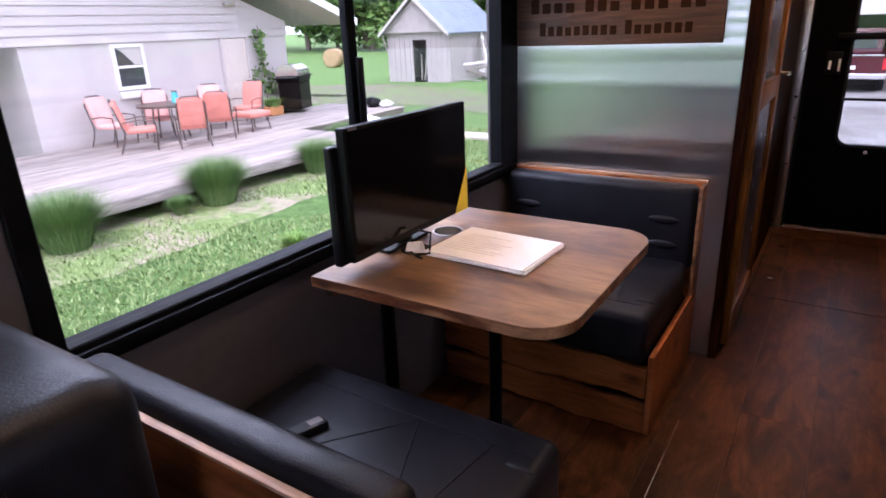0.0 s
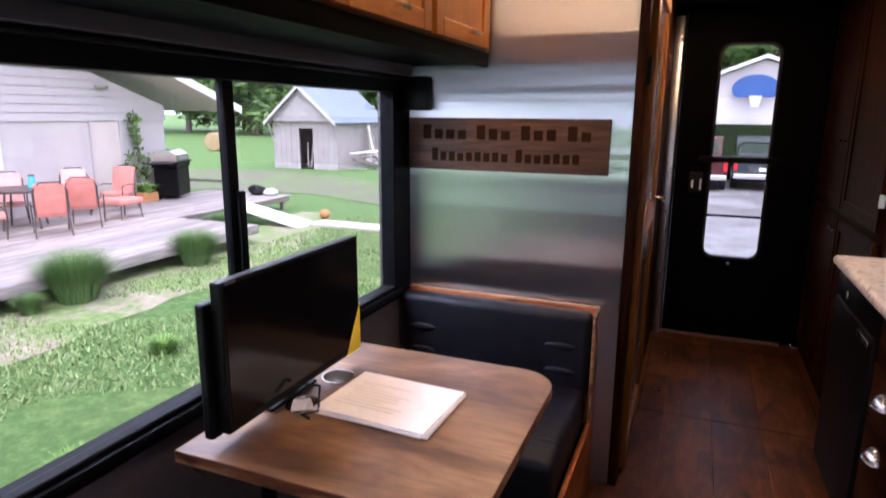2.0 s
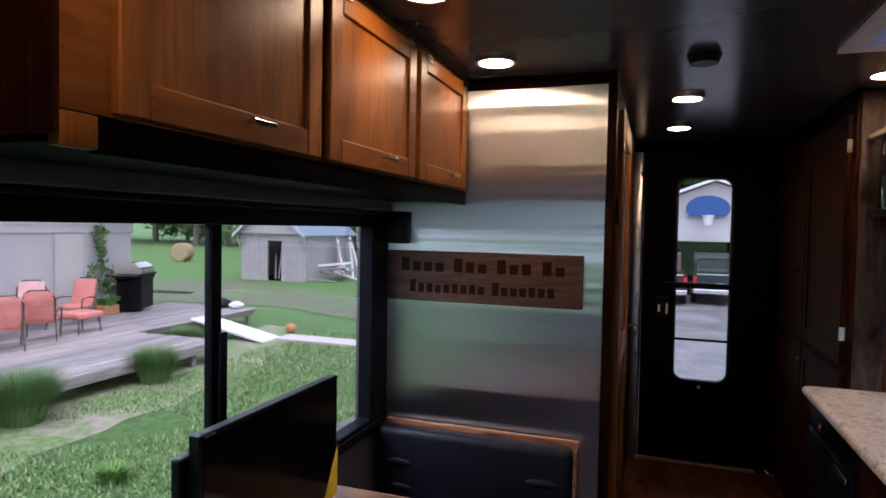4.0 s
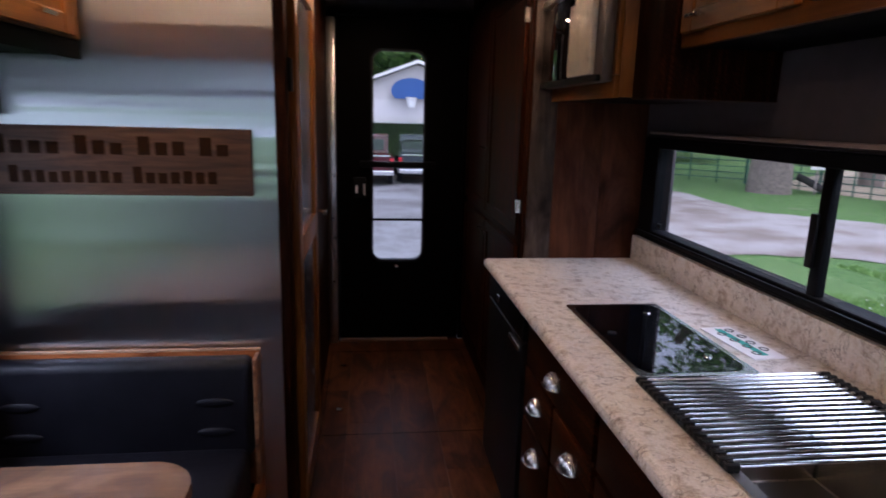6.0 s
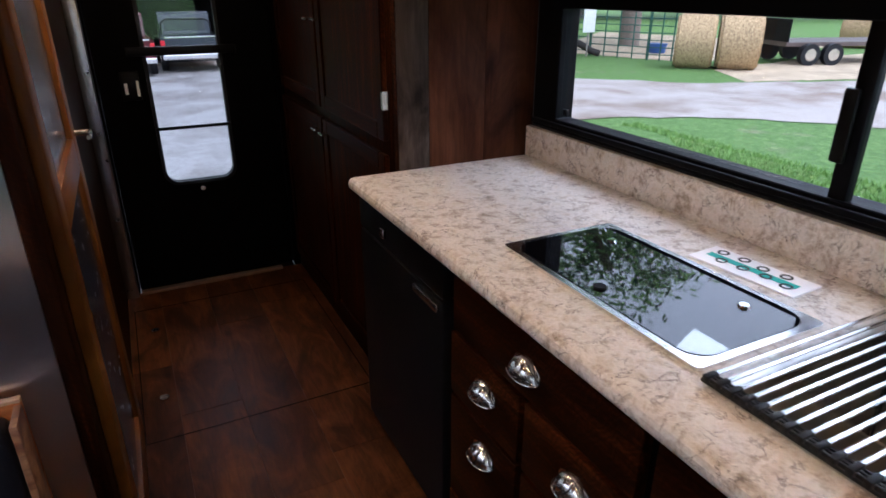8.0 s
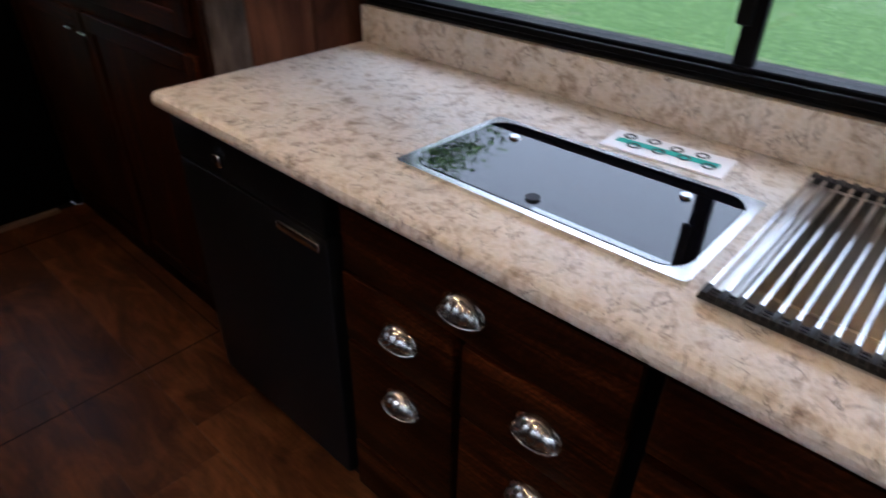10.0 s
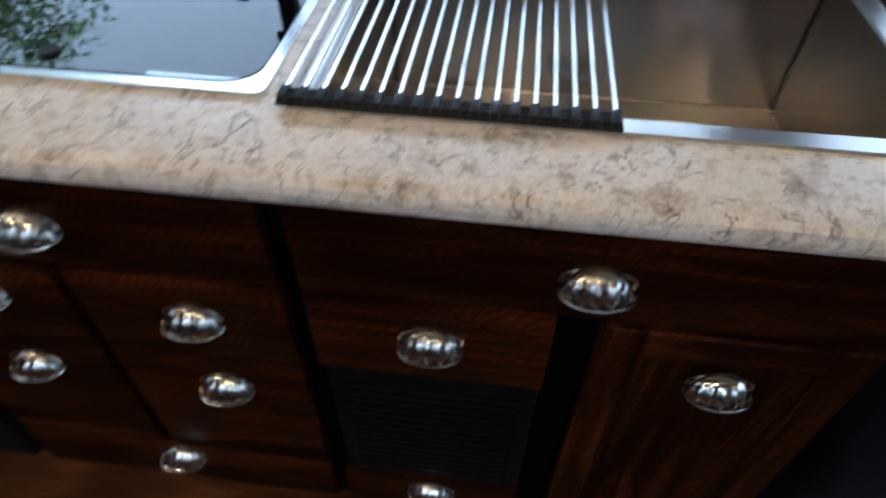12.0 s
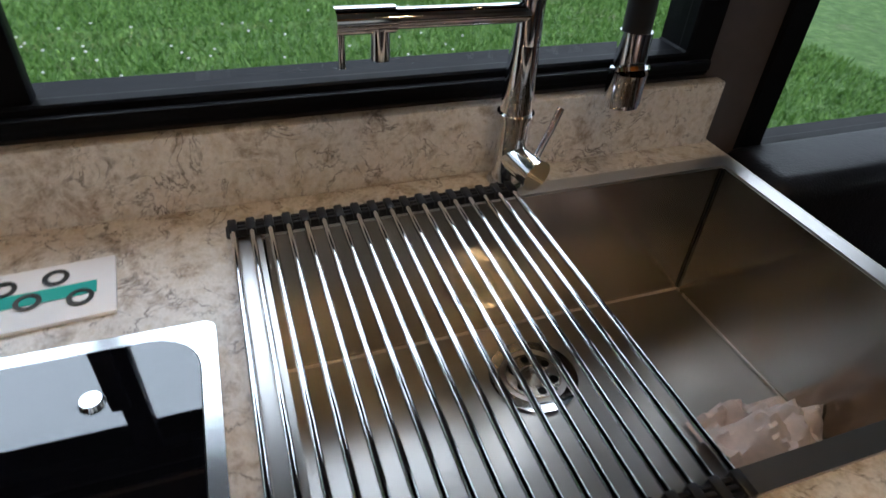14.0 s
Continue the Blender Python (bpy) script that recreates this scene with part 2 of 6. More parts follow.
def glow(name, color, strength):
    m = mat(name, color)
    b = m.node_tree.nodes["Principled BSDF"]
    b.inputs["Emission Color"].default_value = (*color, 1)
    b.inputs["Emission Strength"].default_value = strength
    return m


lamp_glow = glow("lamp_diffuser", (1.0, 0.66, 0.34), 52.0)

# ---- small builders ----


def box(bm, lo, hi, bevel=0.0, seg=2):
    g = bmesh.ops.create_cube(bm, size=1.0)
    vs = g["verts"]
    for v in vs:
        v.co = [lo[i] + (v.co[i] + 0.5) * (hi[i] - lo[i]) for i in range(3)]
    if bevel:
        es = list({e for v in vs for e in v.link_edges})
        bmesh.ops.bevel(bm, geom=es, offset=bevel, segments=seg, affect="EDGES", profile=0.5)
    return bm


def rod(bm, a, b, r, n=12, r2=None):
    a, b = Vector(a), Vector(b)
    d = b - a
    m = Matrix.Translation((a + b) / 2) @ d.to_track_quat("Z", "Y").to_matrix().to_4x4()
    bmesh.ops.create_cone(bm, cap_ends=True, segments=n, radius1=r, radius2=r if r2 is None else r2, depth=d.length, matrix=m)
    return bm


def tube(bm, pts, r, n=10):
    """A round tube along a line of points."""
    pts = [Vector(p) for p in pts]
    rings = []
    side = None
    for i, p in enumerate(pts):
        d = (pts[min(i + 1, len(pts) - 1)] - pts[max(i - 1, 0)]).normalized()
        if side is None:
            side = d.orthogonal().normalized()
        side = (side - d * side.dot(d)).normalized()
        up = d.cross(side)
        rings.append([bm.verts.new(p + r * (math.cos(2 * math.pi * k / n) * side + math.sin(2 * math.pi * k / n) * up)) for k in range(n)])
    for a, b in zip(rings, rings[1:]):
        for k in range(n):
            bm.faces.new((a[k], a[(k + 1) % n], b[(k + 1) % n], b[k]))
    bm.faces.new(rings[0][::-1])
    bm.faces.new(rings[-1])
    return bm


def rounded(w, h, r, n=6, corners=(1, 1, 1, 1)):
    """Outline of a rectangle 0..w by 0..h, its corners rounded (from the origin, counter-clockwise)."""
    out = []
    for (cx, cy, a0), on in zip(((r, r, 180), (w - r, r, 270), (w - r, h - r, 0), (r, h - r, 90)), corners):
        if on:
            out += [(cx + r * math.cos(radians(a0 + 90 * k / n)), cy + r * math.sin(radians(a0 + 90 * k / n))) for k in range(n + 1)]
        else:
            out.append((0 if cx == r else w, 0 if cy == r else h))
    return out


def slab(bm, outline, lo, hi, axis="z"):
    """An outline drawn out along an axis from lo to hi."""
    def at(p, q, s):
        return {"z": (p, q, s), "x": (s, p, q), "y": (p, s, q)}[axis]
    a = [bm.verts.new(at(p, q, lo)) for p, q in outline]
    b = [bm.verts.new(at(p, q, hi)) for p, q in outline]
    n = len(outline)
    for k in range(n):
        bm.faces.new((a[k], a[(k + 1) % n], b[(k + 1) % n], b[k]))
    bm.faces.new(a[::-1])
    bm.faces.new(b)
    return bm


def frame_slab(bm, outer, inner, lo, hi, axis="z"):
    """A ring between two outlines of as many points, drawn out along an axis."""
    def at(p, q, s):
        return {"z": (p, q, s), "x": (s, p, q), "y": (p, s, q)}[axis]
    rings = [[bm.verts.new(at(p, q, s)) for p, q in o] for o, s in ((outer, lo), (outer, hi), (inner, hi), (inner, lo))]
    n = len(outer)
    for i in range(4):
        a, b = rings[i], rings[(i + 1) % 4]
        for k in range(n):
            bm.faces.new((a[k], a[(k + 1) % n], b[(k + 1) % n], b[k]))
    return bm


def moved(outline, x, y):
    return [(p + x, q + y) for p, q in outline]


def part(name, bm, material, parent=None, label="", smooth=False, crease=40):
    bmesh.ops.recalc_face_normals(bm, faces=bm.faces)
    me = bpy.data.meshes.new(name)
    bm.to_mesh(me)
    bm.free()
    me.materials.append(material)
    if smooth:
        me.shade_smooth()
        me.set_sharp_from_angle(angle=radians(crease))
    ob = new(name, me)
    if parent:
        ob.parent = parent
    if label:
        ob["label"] = label
    return ob


def thing(name, label, category, at=(0, 0, 0), group="", kind=""):
    ob = new(name)
    ob.location = at
    ob.empty_display_size = 0.05
    return tagged(ob, label, category, group, kind)


def under(parent):
    """Shift that turns world places into the parent's own."""
    return parent.location


def wbox(name, lo, hi, material, parent=None, bevel=0.0, label="", smooth=False, seg=2):
    """A box given in world places, under a parent that stands unturned."""
    o = parent.location if parent else Vector((0, 0, 0))
    if parent and parent.parent:
        o = o + parent.parent.location
    c = Vector([(a + b) / 2 for a, b in zip(lo, hi)])
    ob = part(name, box(bmesh.new(), Vector(lo) - c, Vector(hi) - c, bevel, seg), material, parent, label, smooth or bevel > 0, 40 if smooth else 24)
    ob.location = c - o
    return ob

# ---- the cabin: walls, ceiling, openings ----
XL, XR, YF, YB, ZC = -0.82, 1.515, -1.9, 4.81, 2.12
GROUND = -0.95


def wall(name, boxes, material, label):
    bm = bmesh.new()
    for lo, hi in boxes:
        box(bm, lo, hi)
    return tagged(part(name, bm, material), label, "wall", kind="structure")


wall("wall_west", [((-0.9, YF, -0.06), (XL, YB, 0.74)), ((-0.9, YF, 1.555), (XL, YB, ZC)), ((-0.9, YF, 0.74), (XL, 0.81, 1.555)), ((-0.9, 2.7, 0.74), (XL, YB, 1.555))],
     wall_grey, "grey vinyl cabin wall around the wide dinette window")
wall("wall_east", [((XR, YF, -0.06), (1.6, YB, 0.85)), ((XR, YF, 1.43), (1.6, YB, ZC)), ((XR, YF, 0.85), (1.6, -0.7, 1.43)), ((XR, 1.23, 0.85), (1.6, 1.39, 1.43)),
                   ((XR, 1.39, 0.85), (1.6, 3.24, 1.045)), ((XR, 3.24, 0.85), (1.6, YB, 1.43))],
     wall_grey, "grey vinyl cabin wall behind the kitchen counter")
wall("wall_north", [((-0.9, YB, 0), (0.16, 4.89, ZC)), ((0.96, YB, 0), (1.6, 4.89, ZC)), ((0.16, YB, 2.085), (0.96, 4.89, ZC))],
     black_paint, "black end wall around the entrance door")
wall("wall_south", [((-0.9, YF - 0.08, 0), (1.6, YF, 0.75)), ((-0.9, YF - 0.08, 1.8), (1.6, YF, ZC)), ((-0.9, YF - 0.08, 0.75), (-0.7, YF, 1.8)), ((1.4, YF - 0.08, 0.75), (1.6, YF, 1.8))],
     wall_grey, "grey vinyl front wall of the cabin, out of view, with an added window")
wall("ceiling", [((-0.9, YF, ZC), (0.815, YB, 2.2)), ((1.185, YF, ZC), (1.6, YB, 2.2)), ((0.815, YF, ZC), (1.185, 2.325, 2.2)), ((0.815, 2.665, ZC), (1.185, YB, 2.2))],
     ceiling_grey, "glossy dark grey ceiling panels")

# partition with the metal sheet
part_wall = wall("wall_partition", [((XL, 2.814, 0), (0.068, 2.87, 2.08))], black_paint, "partition wall behind the dinette bench")
panel = part("metal_sheet", box(bmesh.new(), (XL + 0.005, 2.806, 0.0), (0.066, 2.813, 2.078), 0.001, 1), sheet)
tagged(panel, "brushed aluminium sheet covering the partition wall", "wall panel", kind="structure")
tagged(wbox("trim_post", (0.068, 2.795, 0), (0.1, 2.875, 2.08), dark_wood["z"], bevel=0.003), "dark wooden corner post of the partition", "trim", kind="structure")
tagged(wbox("trim_top", (XL, 2.795, 2.08), (0.1, 2.875, ZC - 0.001), dark_wood["x"], bevel=0.003), "dark wooden strip under the ceiling", "trim", kind="structure")

# corridor wall with a panelled wooden door
wall("wall_corridor", [((0.04, 2.876, 0), (0.095, YB, 2.115))], dark_wood["z"], "dark wooden corridor wall")
bath = thing("door_1", "closed wooden corridor door with dull panels", "door", (0.1, 2.9, 0.02), kind="structure")
for lo, hi in (((0.096, 2.9, 0.02), (0.122, 2.99, 2.0)), ((0.096, 3.52, 0.02), (0.122, 3.62, 2.0))):
    wbox("stile", lo, hi, cab_wood["z"], bath, 0.004)
for z0, z1 in ((0.02, 0.14), (0.98, 1.07), (1.9, 2.0)):
    wbox("rail", (0.096, 2.99, z0), (0.122, 3.52, z1), cab_wood["y"], bath, 0.004)
wbox("panel", (0.096, 2.99, 1.07), (0.108, 3.52, 1.9), plain("smoked_panel", (0.09, 0.085, 0.1), 0.2), bath)
wbox("panel", (0.096, 2.99, 0.14), (0.108, 3.52, 0.98), plain("dark_panel", (0.03, 0.03, 0.04), 0.25), bath)
bh = part("door_handle", rod(bmesh.new(), (0, 0, 0), (0.045, 0, 0), 0.009), nickel, bath, "satin metal lever handle")
bh.location = Vector((0.122, 3.57, 1.075)) - bath.location
lev = part("lever", rod(bmesh.new(), (0.04, 0, 0), (0.04, -0.08, 0), 0.007), nickel, bh)
switch = wbox("light_switch", (0.101, 2.83, 1.56), (0.114, 2.872, 1.66), black_plastic, bevel=0.004)
tagged(switch, "black switch plate on the corner post", "switch")
tagged(wbox("door_jamb", (0.096, 4.755, 0.0), (0.15, 4.806, 2.06), grey_metal, bevel=0.006), "pale metal strip beside the entrance door", "trim", kind="structure")

# floor of separate boards over a base
base = tagged(part("floor", box(bmesh.new(), (XL, YF, -0.06), (XR, YB, -0.006)), plain("subfloor", (0.1, 0.05, 0.024), 0.6)), "dark brown wood-look plank floor", "floor", kind="structure")
plank_w = 0.22
boards = {}
random.seed(4)
for i in range(13):
    x0 = max(XL, -0.855 + i * plank_w)
    x1 = min(-0.855 + (i + 1) * plank_w, XR)
    y = YF - random.uniform(0, 1.1)
    while y < YB:
        y1 = y + 1.2
        a, b = max(y, YF), min(y1, YB)
        if b - a > 0.02 and x1 - x0 > 0.02:
            key = (round(x1 - x0, 3), round(b - a, 3))
            if key not in boards:
                bm = box(bmesh.new(), (0.0004, 0.0004, -0.006), (key[0] - 0.0004, key[1] - 0.0004, 0.0), 0.0005, 1)
                ob = part("plank", bm, floor_wood, base)
                boards[key] = ob.data
            else:
                ob = new("plank", boards[key])
                ob.parent = base
            ob.location = (x0, a, 0)
        y = y1
tagged(wbox("floor_strip", (0.068, 1.1, 0.0005), (0.072, 2.29, 0.002), nickel), "thin metal edging strip let into the floor", "trim", kind="structure")
hatch = thing("floor_hatch", "flush floor hatch with two recessed metal rings", "hatch", (0.12, 3.54, 0), kind="structure")
bm = bmesh.new()
frame_slab(bm, [(0.12, 3.54), (0.95, 3.54), (0.95, 4.6), (0.12, 4.6)], [(0.124, 3.544), (0.946, 3.544), (0.946, 4.596), (0.124, 4.596)], 0.0005, 0.0015)
o = part("seam", bm, black_paint, hatch)
o.location = -hatch.location
for y in (3.80, 4.365):
    o = part("ring_pull", rod(bmesh.new(), (0.2, y, 0.0), (0.2, y, 0.006), 0.017, 20), nickel, hatch, smooth=True)
    o.location = -hatch.location
tagged(wbox("door_sill", (0.161, 4.8105, -0.05), (0.959, 4.888, -0.001), black_paint), "dark sill under the entrance door", "sill", kind="structure")
tagged(wbox("threshold", (0.165, 4.775, 0.0), (0.885, 4.809, 0.018), plain("brown_threshold", (0.16, 0.1, 0.07), 0.5, 0.3), bevel=0.004), "worn metal door threshold", "threshold", kind="structure")

# ---- windows ----


def window(name, label, xin, xout, y0, y1, z0, z1, fl, fr, fb, ft, mullions, latch=None, inset=0.5):
    """A black sliding window in an east or west wall; xin is the room side of its frame."""
    w = thing(name, label, "window", ((xin + xout) / 2, y0, z0), kind="structure")
    off = -Vector(w.location)
    bm = bmesh.new()
    frame_slab(bm, [(y0, z0), (y1, z0), (y1, z1), (y0, z1)], [(y0 + fl, z0 + fb), (y1 - fr, z0 + fb), (y1 - fr, z1 - ft), (y0 + fl, z1 - ft)], min(xin, xout), max(xin, xout), "x")
    bmesh.ops.bevel(bm, geom=list(bm.edges), offset=0.003, segments=1, affect="EDGES")
    o = part("window_frame", bm, black_frame, w)
    o.location = off
    d = 1 if xin > xout else -1
    wbox("sill", (min(xin, xin + d * 0.012), y0 + 0.01, z0 + fb * 0.35), (max(xin, xin + d * 0.012), y1 - 0.01, z0 + fb * 0.75), black_frame, w, 0.003)
    cuts = [y0 + fl] + [c for m in mullions for c in m] + [y1 - fr]
    mid = xin + (xout - xin) * inset
    for a, b in mullions:
        wbox("mullion", (mid - 0.014, a, z0 + fb - 0.005), (mid + 0.014, b, z1 - ft + 0.005), black_frame, w, 0.004)
    for k in range(0, len(cuts), 2):
        p = wbox("pane", (mid - 0.002, cuts[k] - 0.004, z0 + fb - 0.004), (mid + 0.002, cuts[k + 1] + 0.004, z1 - ft + 0.004), glass, w)
        p.visible_shadow = False
    if latch:
        y, a, b = latch
        wbox("latch", (min(mid + d * 0.015, mid + d * 0.027), y - 0.015, a), (max(mid + d * 0.015, mid + d * 0.027), y + 0.015, b), black_plastic, w, 0.006)
    return w


west_win = window("window_1", "wide black-framed sliding window beside the dinette", -0.808, -0.87, 0.79, 2.81, 0.705, 1.585, 0.045, 0.15, 0.06, 0.05, [(1.752, 1.79)], (1.785, 0.86, 1.255))
east_win = window("window_2", "black-framed sliding window above the counter", 1.50, 1.57, 1.37, 3.325, 1.02, 1.435, 0.05, 0.125, 0.038, 0.042, [(2.255, 2.293)], (2.288, 1.13, 1.275), 0.3)
catch = wbox("vent_catch", (1.515, 3.165, 1.072), (1.53, 3.185, 1.092), black_plastic, east_win, 0.004)
window("window_3", "black-framed window beside the sofa", 1.505, 1.575, -0.75, 1.245, 0.83, 1.45, 0.03, 0.05, 0.04, 0.04, [(0.23, 0.27)])
# Unseen front window, added so the metal sheet reflects more daylight.
front = thing("window_4", "added black-framed front window, out of view", "window", (-0.5, YF, 0.8), kind="structure")
bm = frame_slab(bmesh.new(), [(-0.72, 0.73), (1.42, 0.73), (1.42, 1.82), (-0.72, 1.82)], [(-0.65, 0.8), (1.35, 0.8), (1.35, 1.75), (-0.65, 1.75)], YF - 0.07, YF + 0.012, "y")
part("window_frame", bm, black_frame, front).location = -front.location
wbox("pane", (-0.655, YF - 0.04, 0.795), (1.355, YF - 0.036, 1.755), glass, front).visible_shadow = False

# entrance door with its rounded window
door = thing("door_2", "closed black entrance door with a tall rounded window", "door", (0.56, 4.83, 0.02), kind="structure")
off = -Vector(door.location)
outer = moved(rounded(0.79, 2.055, 0.09), 0.165, 0.022)
inner = moved(rounded(0.322, 1.325, 0.06), 0.379, 0.556)
part("door_leaf", frame_slab(bmesh.new(), outer, inner, 4.822, 4.862, "y"), black_paint, door).location = off
part("gasket", frame_slab(bmesh.new(), moved(rounded(0.35, 1.353, 0.07), 0.365, 0.542), moved(rounded(0.318, 1.321, 0.06), 0.381, 0.558), 4.812, 4.824, "y"), rubber, door).location = off
p = part("pane", slab(bmesh.new(), inner, 4.838, 4.842, "y"), glass, door)
p.location = off
p.visible_shadow = False
# Unseen frame added behind the leaf to block daylight at its edges.
part("door_stop", frame_slab(bmesh.new(), [(0.161, 0.0), (0.959, 0.0), (0.959, 2.084), (0.161, 2.084)], [(0.22, 0.08), (0.9, 0.08), (0.9, 2.0), (0.22, 2.0)], 4.864, 4.889, "y"), black_paint, door).location = off
wbox("push_bar", (0.3, 4.796, 1.165), (0.78, 4.814, 1.205), black_plastic, door, 0.005)
wbox("rail", (0.367, 4.802, 0.82), (0.713, 4.811, 0.836), black_plastic, door, 0.003)
lt = wbox("latch", (0.255, 4.8, 0.97), (0.335, 4.822, 1.1), black_plastic, door, 0.006)
wbox("lever", (0.318, 4.792, 0.99), (0.33, 4.8, 1.06), paper, door, 0.002, "small pale latch lever")
wbox("indicator", (0.268, 4.795, 1.0), (0.282, 4.8, 1.05), paper, door, 0.002)
o = part("knob", rod(bmesh.new(), (0.535, 4.79, 0.52), (0.535, 4.822, 0.52), 0.012), nickel, door, smooth=True)
o.location = off

# roof vent, lamps and detector
vent = thing("roof_vent", "open white-framed roof vent with a translucent lid", "roof vent", (1.0, 2.495, ZC), kind="structure")
vo = -Vector(vent.location)
sq = lambda m: [(0.815 - m, 2.325 - m), (1.185 + m, 2.325 - m), (1.185 + m, 2.665 + m), (0.815 - m, 2.665 + m)]
part("frame", frame_slab(bmesh.new(), sq(0.045), sq(-0.012), ZC - 0.014, ZC - 0.001), white_paint, vent).location = vo
part("shaft", frame_slab(bmesh.new(), sq(-0.001), sq(-0.01), ZC, 2.27), white_paint, vent).location = vo
lid_mat = mat("tinted_lid", (0.06, 0.12, 0.3), 0.5, 0.0, Transmission_Weight=0.85)
part("lid", slab(bmesh.new(), sq(0.02), 2.272, 2.28), lid_mat, vent).location = vo
part("crank", rod(bmesh.new(), (1.0, 2.37, 2.13), (1.0, 2.37, 2.09), 0.02), black_plastic, vent).location = vo


def puck(x, y):
    lamp = thing("ceiling_lamp", "lit round warm ceiling puck lamp", "lamp", (x, y, ZC), group="ceiling lamps")
    bm = bmesh.new()
    ring = lambda r: [(r * math.cos(2 * math.pi * k / 28), r * math.sin(2 * math.pi * k / 28)) for k in range(28)]
    part("rim", frame_slab(bm, ring(0.072), ring(0.058), -0.016, -0.0005), nickel, lamp, smooth=True)
    part("diffuser", rod(bmesh.new(), (0, 0, -0.013), (0, 0, -0.006), 0.0575, 28), lamp_glow, lamp, smooth=True)
    return lamp


first = puck(-0.29, 2.53)
for x, y in ((-0.295, 1.87), (0.355, 3.3), (0.347, 4.09), (1.015, 3.05), (-0.29, 0.9), (1.0, 1.72)):
    copy_thing(first, pose(x, y, ZC))
det = thing("smoke_detector", "small dark round ceiling detector", "detector", (0.38, 2.66, ZC))
part("housing", rod(bmesh.new(), (0, 0, -0.03), (0, 0, -0.0005), 0.045, 24, 0.055), black_plastic, det, smooth=True)

# ---- overhead cabinets ----


def raised_door(parent, face, a0, a1, z0, z1, depth, material):
    """A framed cabinet door whose outer face lies at x = face and whose depth runs away from the room."""
    d = thing_part("door", parent, (face, (a0 + a1) / 2, (z0 + z1) / 2))
    w, h, fr = (a1 - a0) / 2, (z1 - z0) / 2, 0.055
    x0, x1 = sorted((0, depth))
    for lo, hi in (((x0, -w, -h), (x1, -w + fr, h)), ((x0, w - fr, -h), (x1, w, h))):
        part("stile", box(bmesh.new(), lo, hi, 0.003, 1), material["z"], d)
    for lo, hi in (((x0, -w + fr, -h), (x1, w - fr, -h + fr)), ((x0, -w + fr, h - fr), (x1, w - fr, h))):
        part("rail", box(bmesh.new(), lo, hi, 0.003, 1), material["y"], d)
    p0, p1 = sorted((depth * 0.45, depth))
    part("panel", box(bmesh.new(), (p0, -w + fr - 0.004, -h + fr - 0.004), (p1, w - fr + 0.004, h - fr + 0.004)), material["z"], d)
    return d


def thing_part(name, parent, at):
    """A part that is only a pivot for its pieces."""
    ob = new(name)
    ob.parent = parent
    ob.location = Vector(at) - parent.location
    ob.empty_display_size = 0.03
    return ob


def knob_pair(parent, x, y, z, s):
    """A small bright finger pull on a door."""
    bm = bmesh.new()
    rod(bm, (0, -0.018, 0), (s * 0.022, -0.018, 0), 0.004, 8)
    rod(bm, (0, 0.018, 0), (s * 0.022, 0.018, 0), 0.004, 8)
    rod(bm, (s * 0.022, -0.032, 0), (s * 0.022, 0.032, 0), 0.006, 10)
    o = part("handle", bm, nickel, parent, "satin metal handle", True)
    o.location = Vector((x, y, z)) - (parent.location + (parent.parent.location if parent.parent else Vector()))
    return o


west_cab = thing("overhead_cabinet", "warm-stained wooden overhead cabinet above the dinette window", "cabinet", (-0.65, 1.9, 1.65))
# Body and lower strip are drawn black, unlike the stained face frame.
wbox("body", (XL, 1.04, 1.64), (-0.488, 2.794, ZC - 0.002), black_paint, west_cab, 0.002)
wbox("face_frame", (-0.488, 1.04, 1.682), (-0.468, 2.794, ZC - 0.002), cab_wood["y"], west_cab, 0.002)
wbox("valence", (-0.488, 1.1, 1.63), (-0.472, 2.794, 1.681), black_paint, west_cab, 0.002, "black strip under the doors")
wbox("end_stile", (-0.488, 1.04, 1.635), (-0.468, 1.098, 1.681), cab_wood["z"], west_cab, 0.002)
wbox("end_panel", (-0.8, 1.03, 1.65), (-0.468, 1.04, ZC - 0.002), dark_wood["z"], west_cab)
for a0, a1, ky in ((1.115, 1.65, 1.41), (1.685, 2.2, 1.978), (2.235, 2.72, 2.53)):
    dr = raised_door(west_cab, -0.448, a0, a1, 1.685, 2.085, -0.019, cab_wood)
    knob_pair(dr, -0.448, ky, 1.722, 1)
    for y in (a0 + 0.06, a1 - 0.06):
        h_ = wbox("hinge", (-0.449, y - 0.02, 2.062), (-0.44, y + 0.02, 2.082), nickel)
        h_.parent = dr
        h_.location = h_.location - west_cab.location - dr.location

# Grey wall band above the window, built as a box with a rail.
shade = thing("roller_shade", "grey band above the dinette window with a black rail under it", "shade", (-0.79, 1.8, 1.6))
wbox("cassette", (-0.806, 0.86, 1.6), (-0.765, 2.74, 1.652), wall_grey, shade, 0.006)
wbox("bottom_rail", (-0.8, 0.86, 1.583), (-0.775, 2.74, 1.598), black_plastic, shade, 0.004)
wbox("bracket", (-0.805, 2.735, 1.47), (-0.70, 2.793, 1.6), black_plastic, shade, 0.008)

east_cab = thing("overhead_cabinet", "warm-stained wooden overhead cabinet above the kitchen counter", "cabinet", (1.36, 1.9, 1.7))
wbox("body", (1.222, 0.86, 1.7), (XR, 2.525, ZC - 0.002), black_paint, east_cab, 0.002)
wbox("face_frame", (1.204, 0.86, 1.695), (1.222, 2.525, ZC - 0.002), cab_wood["y"], east_cab, 0.002)
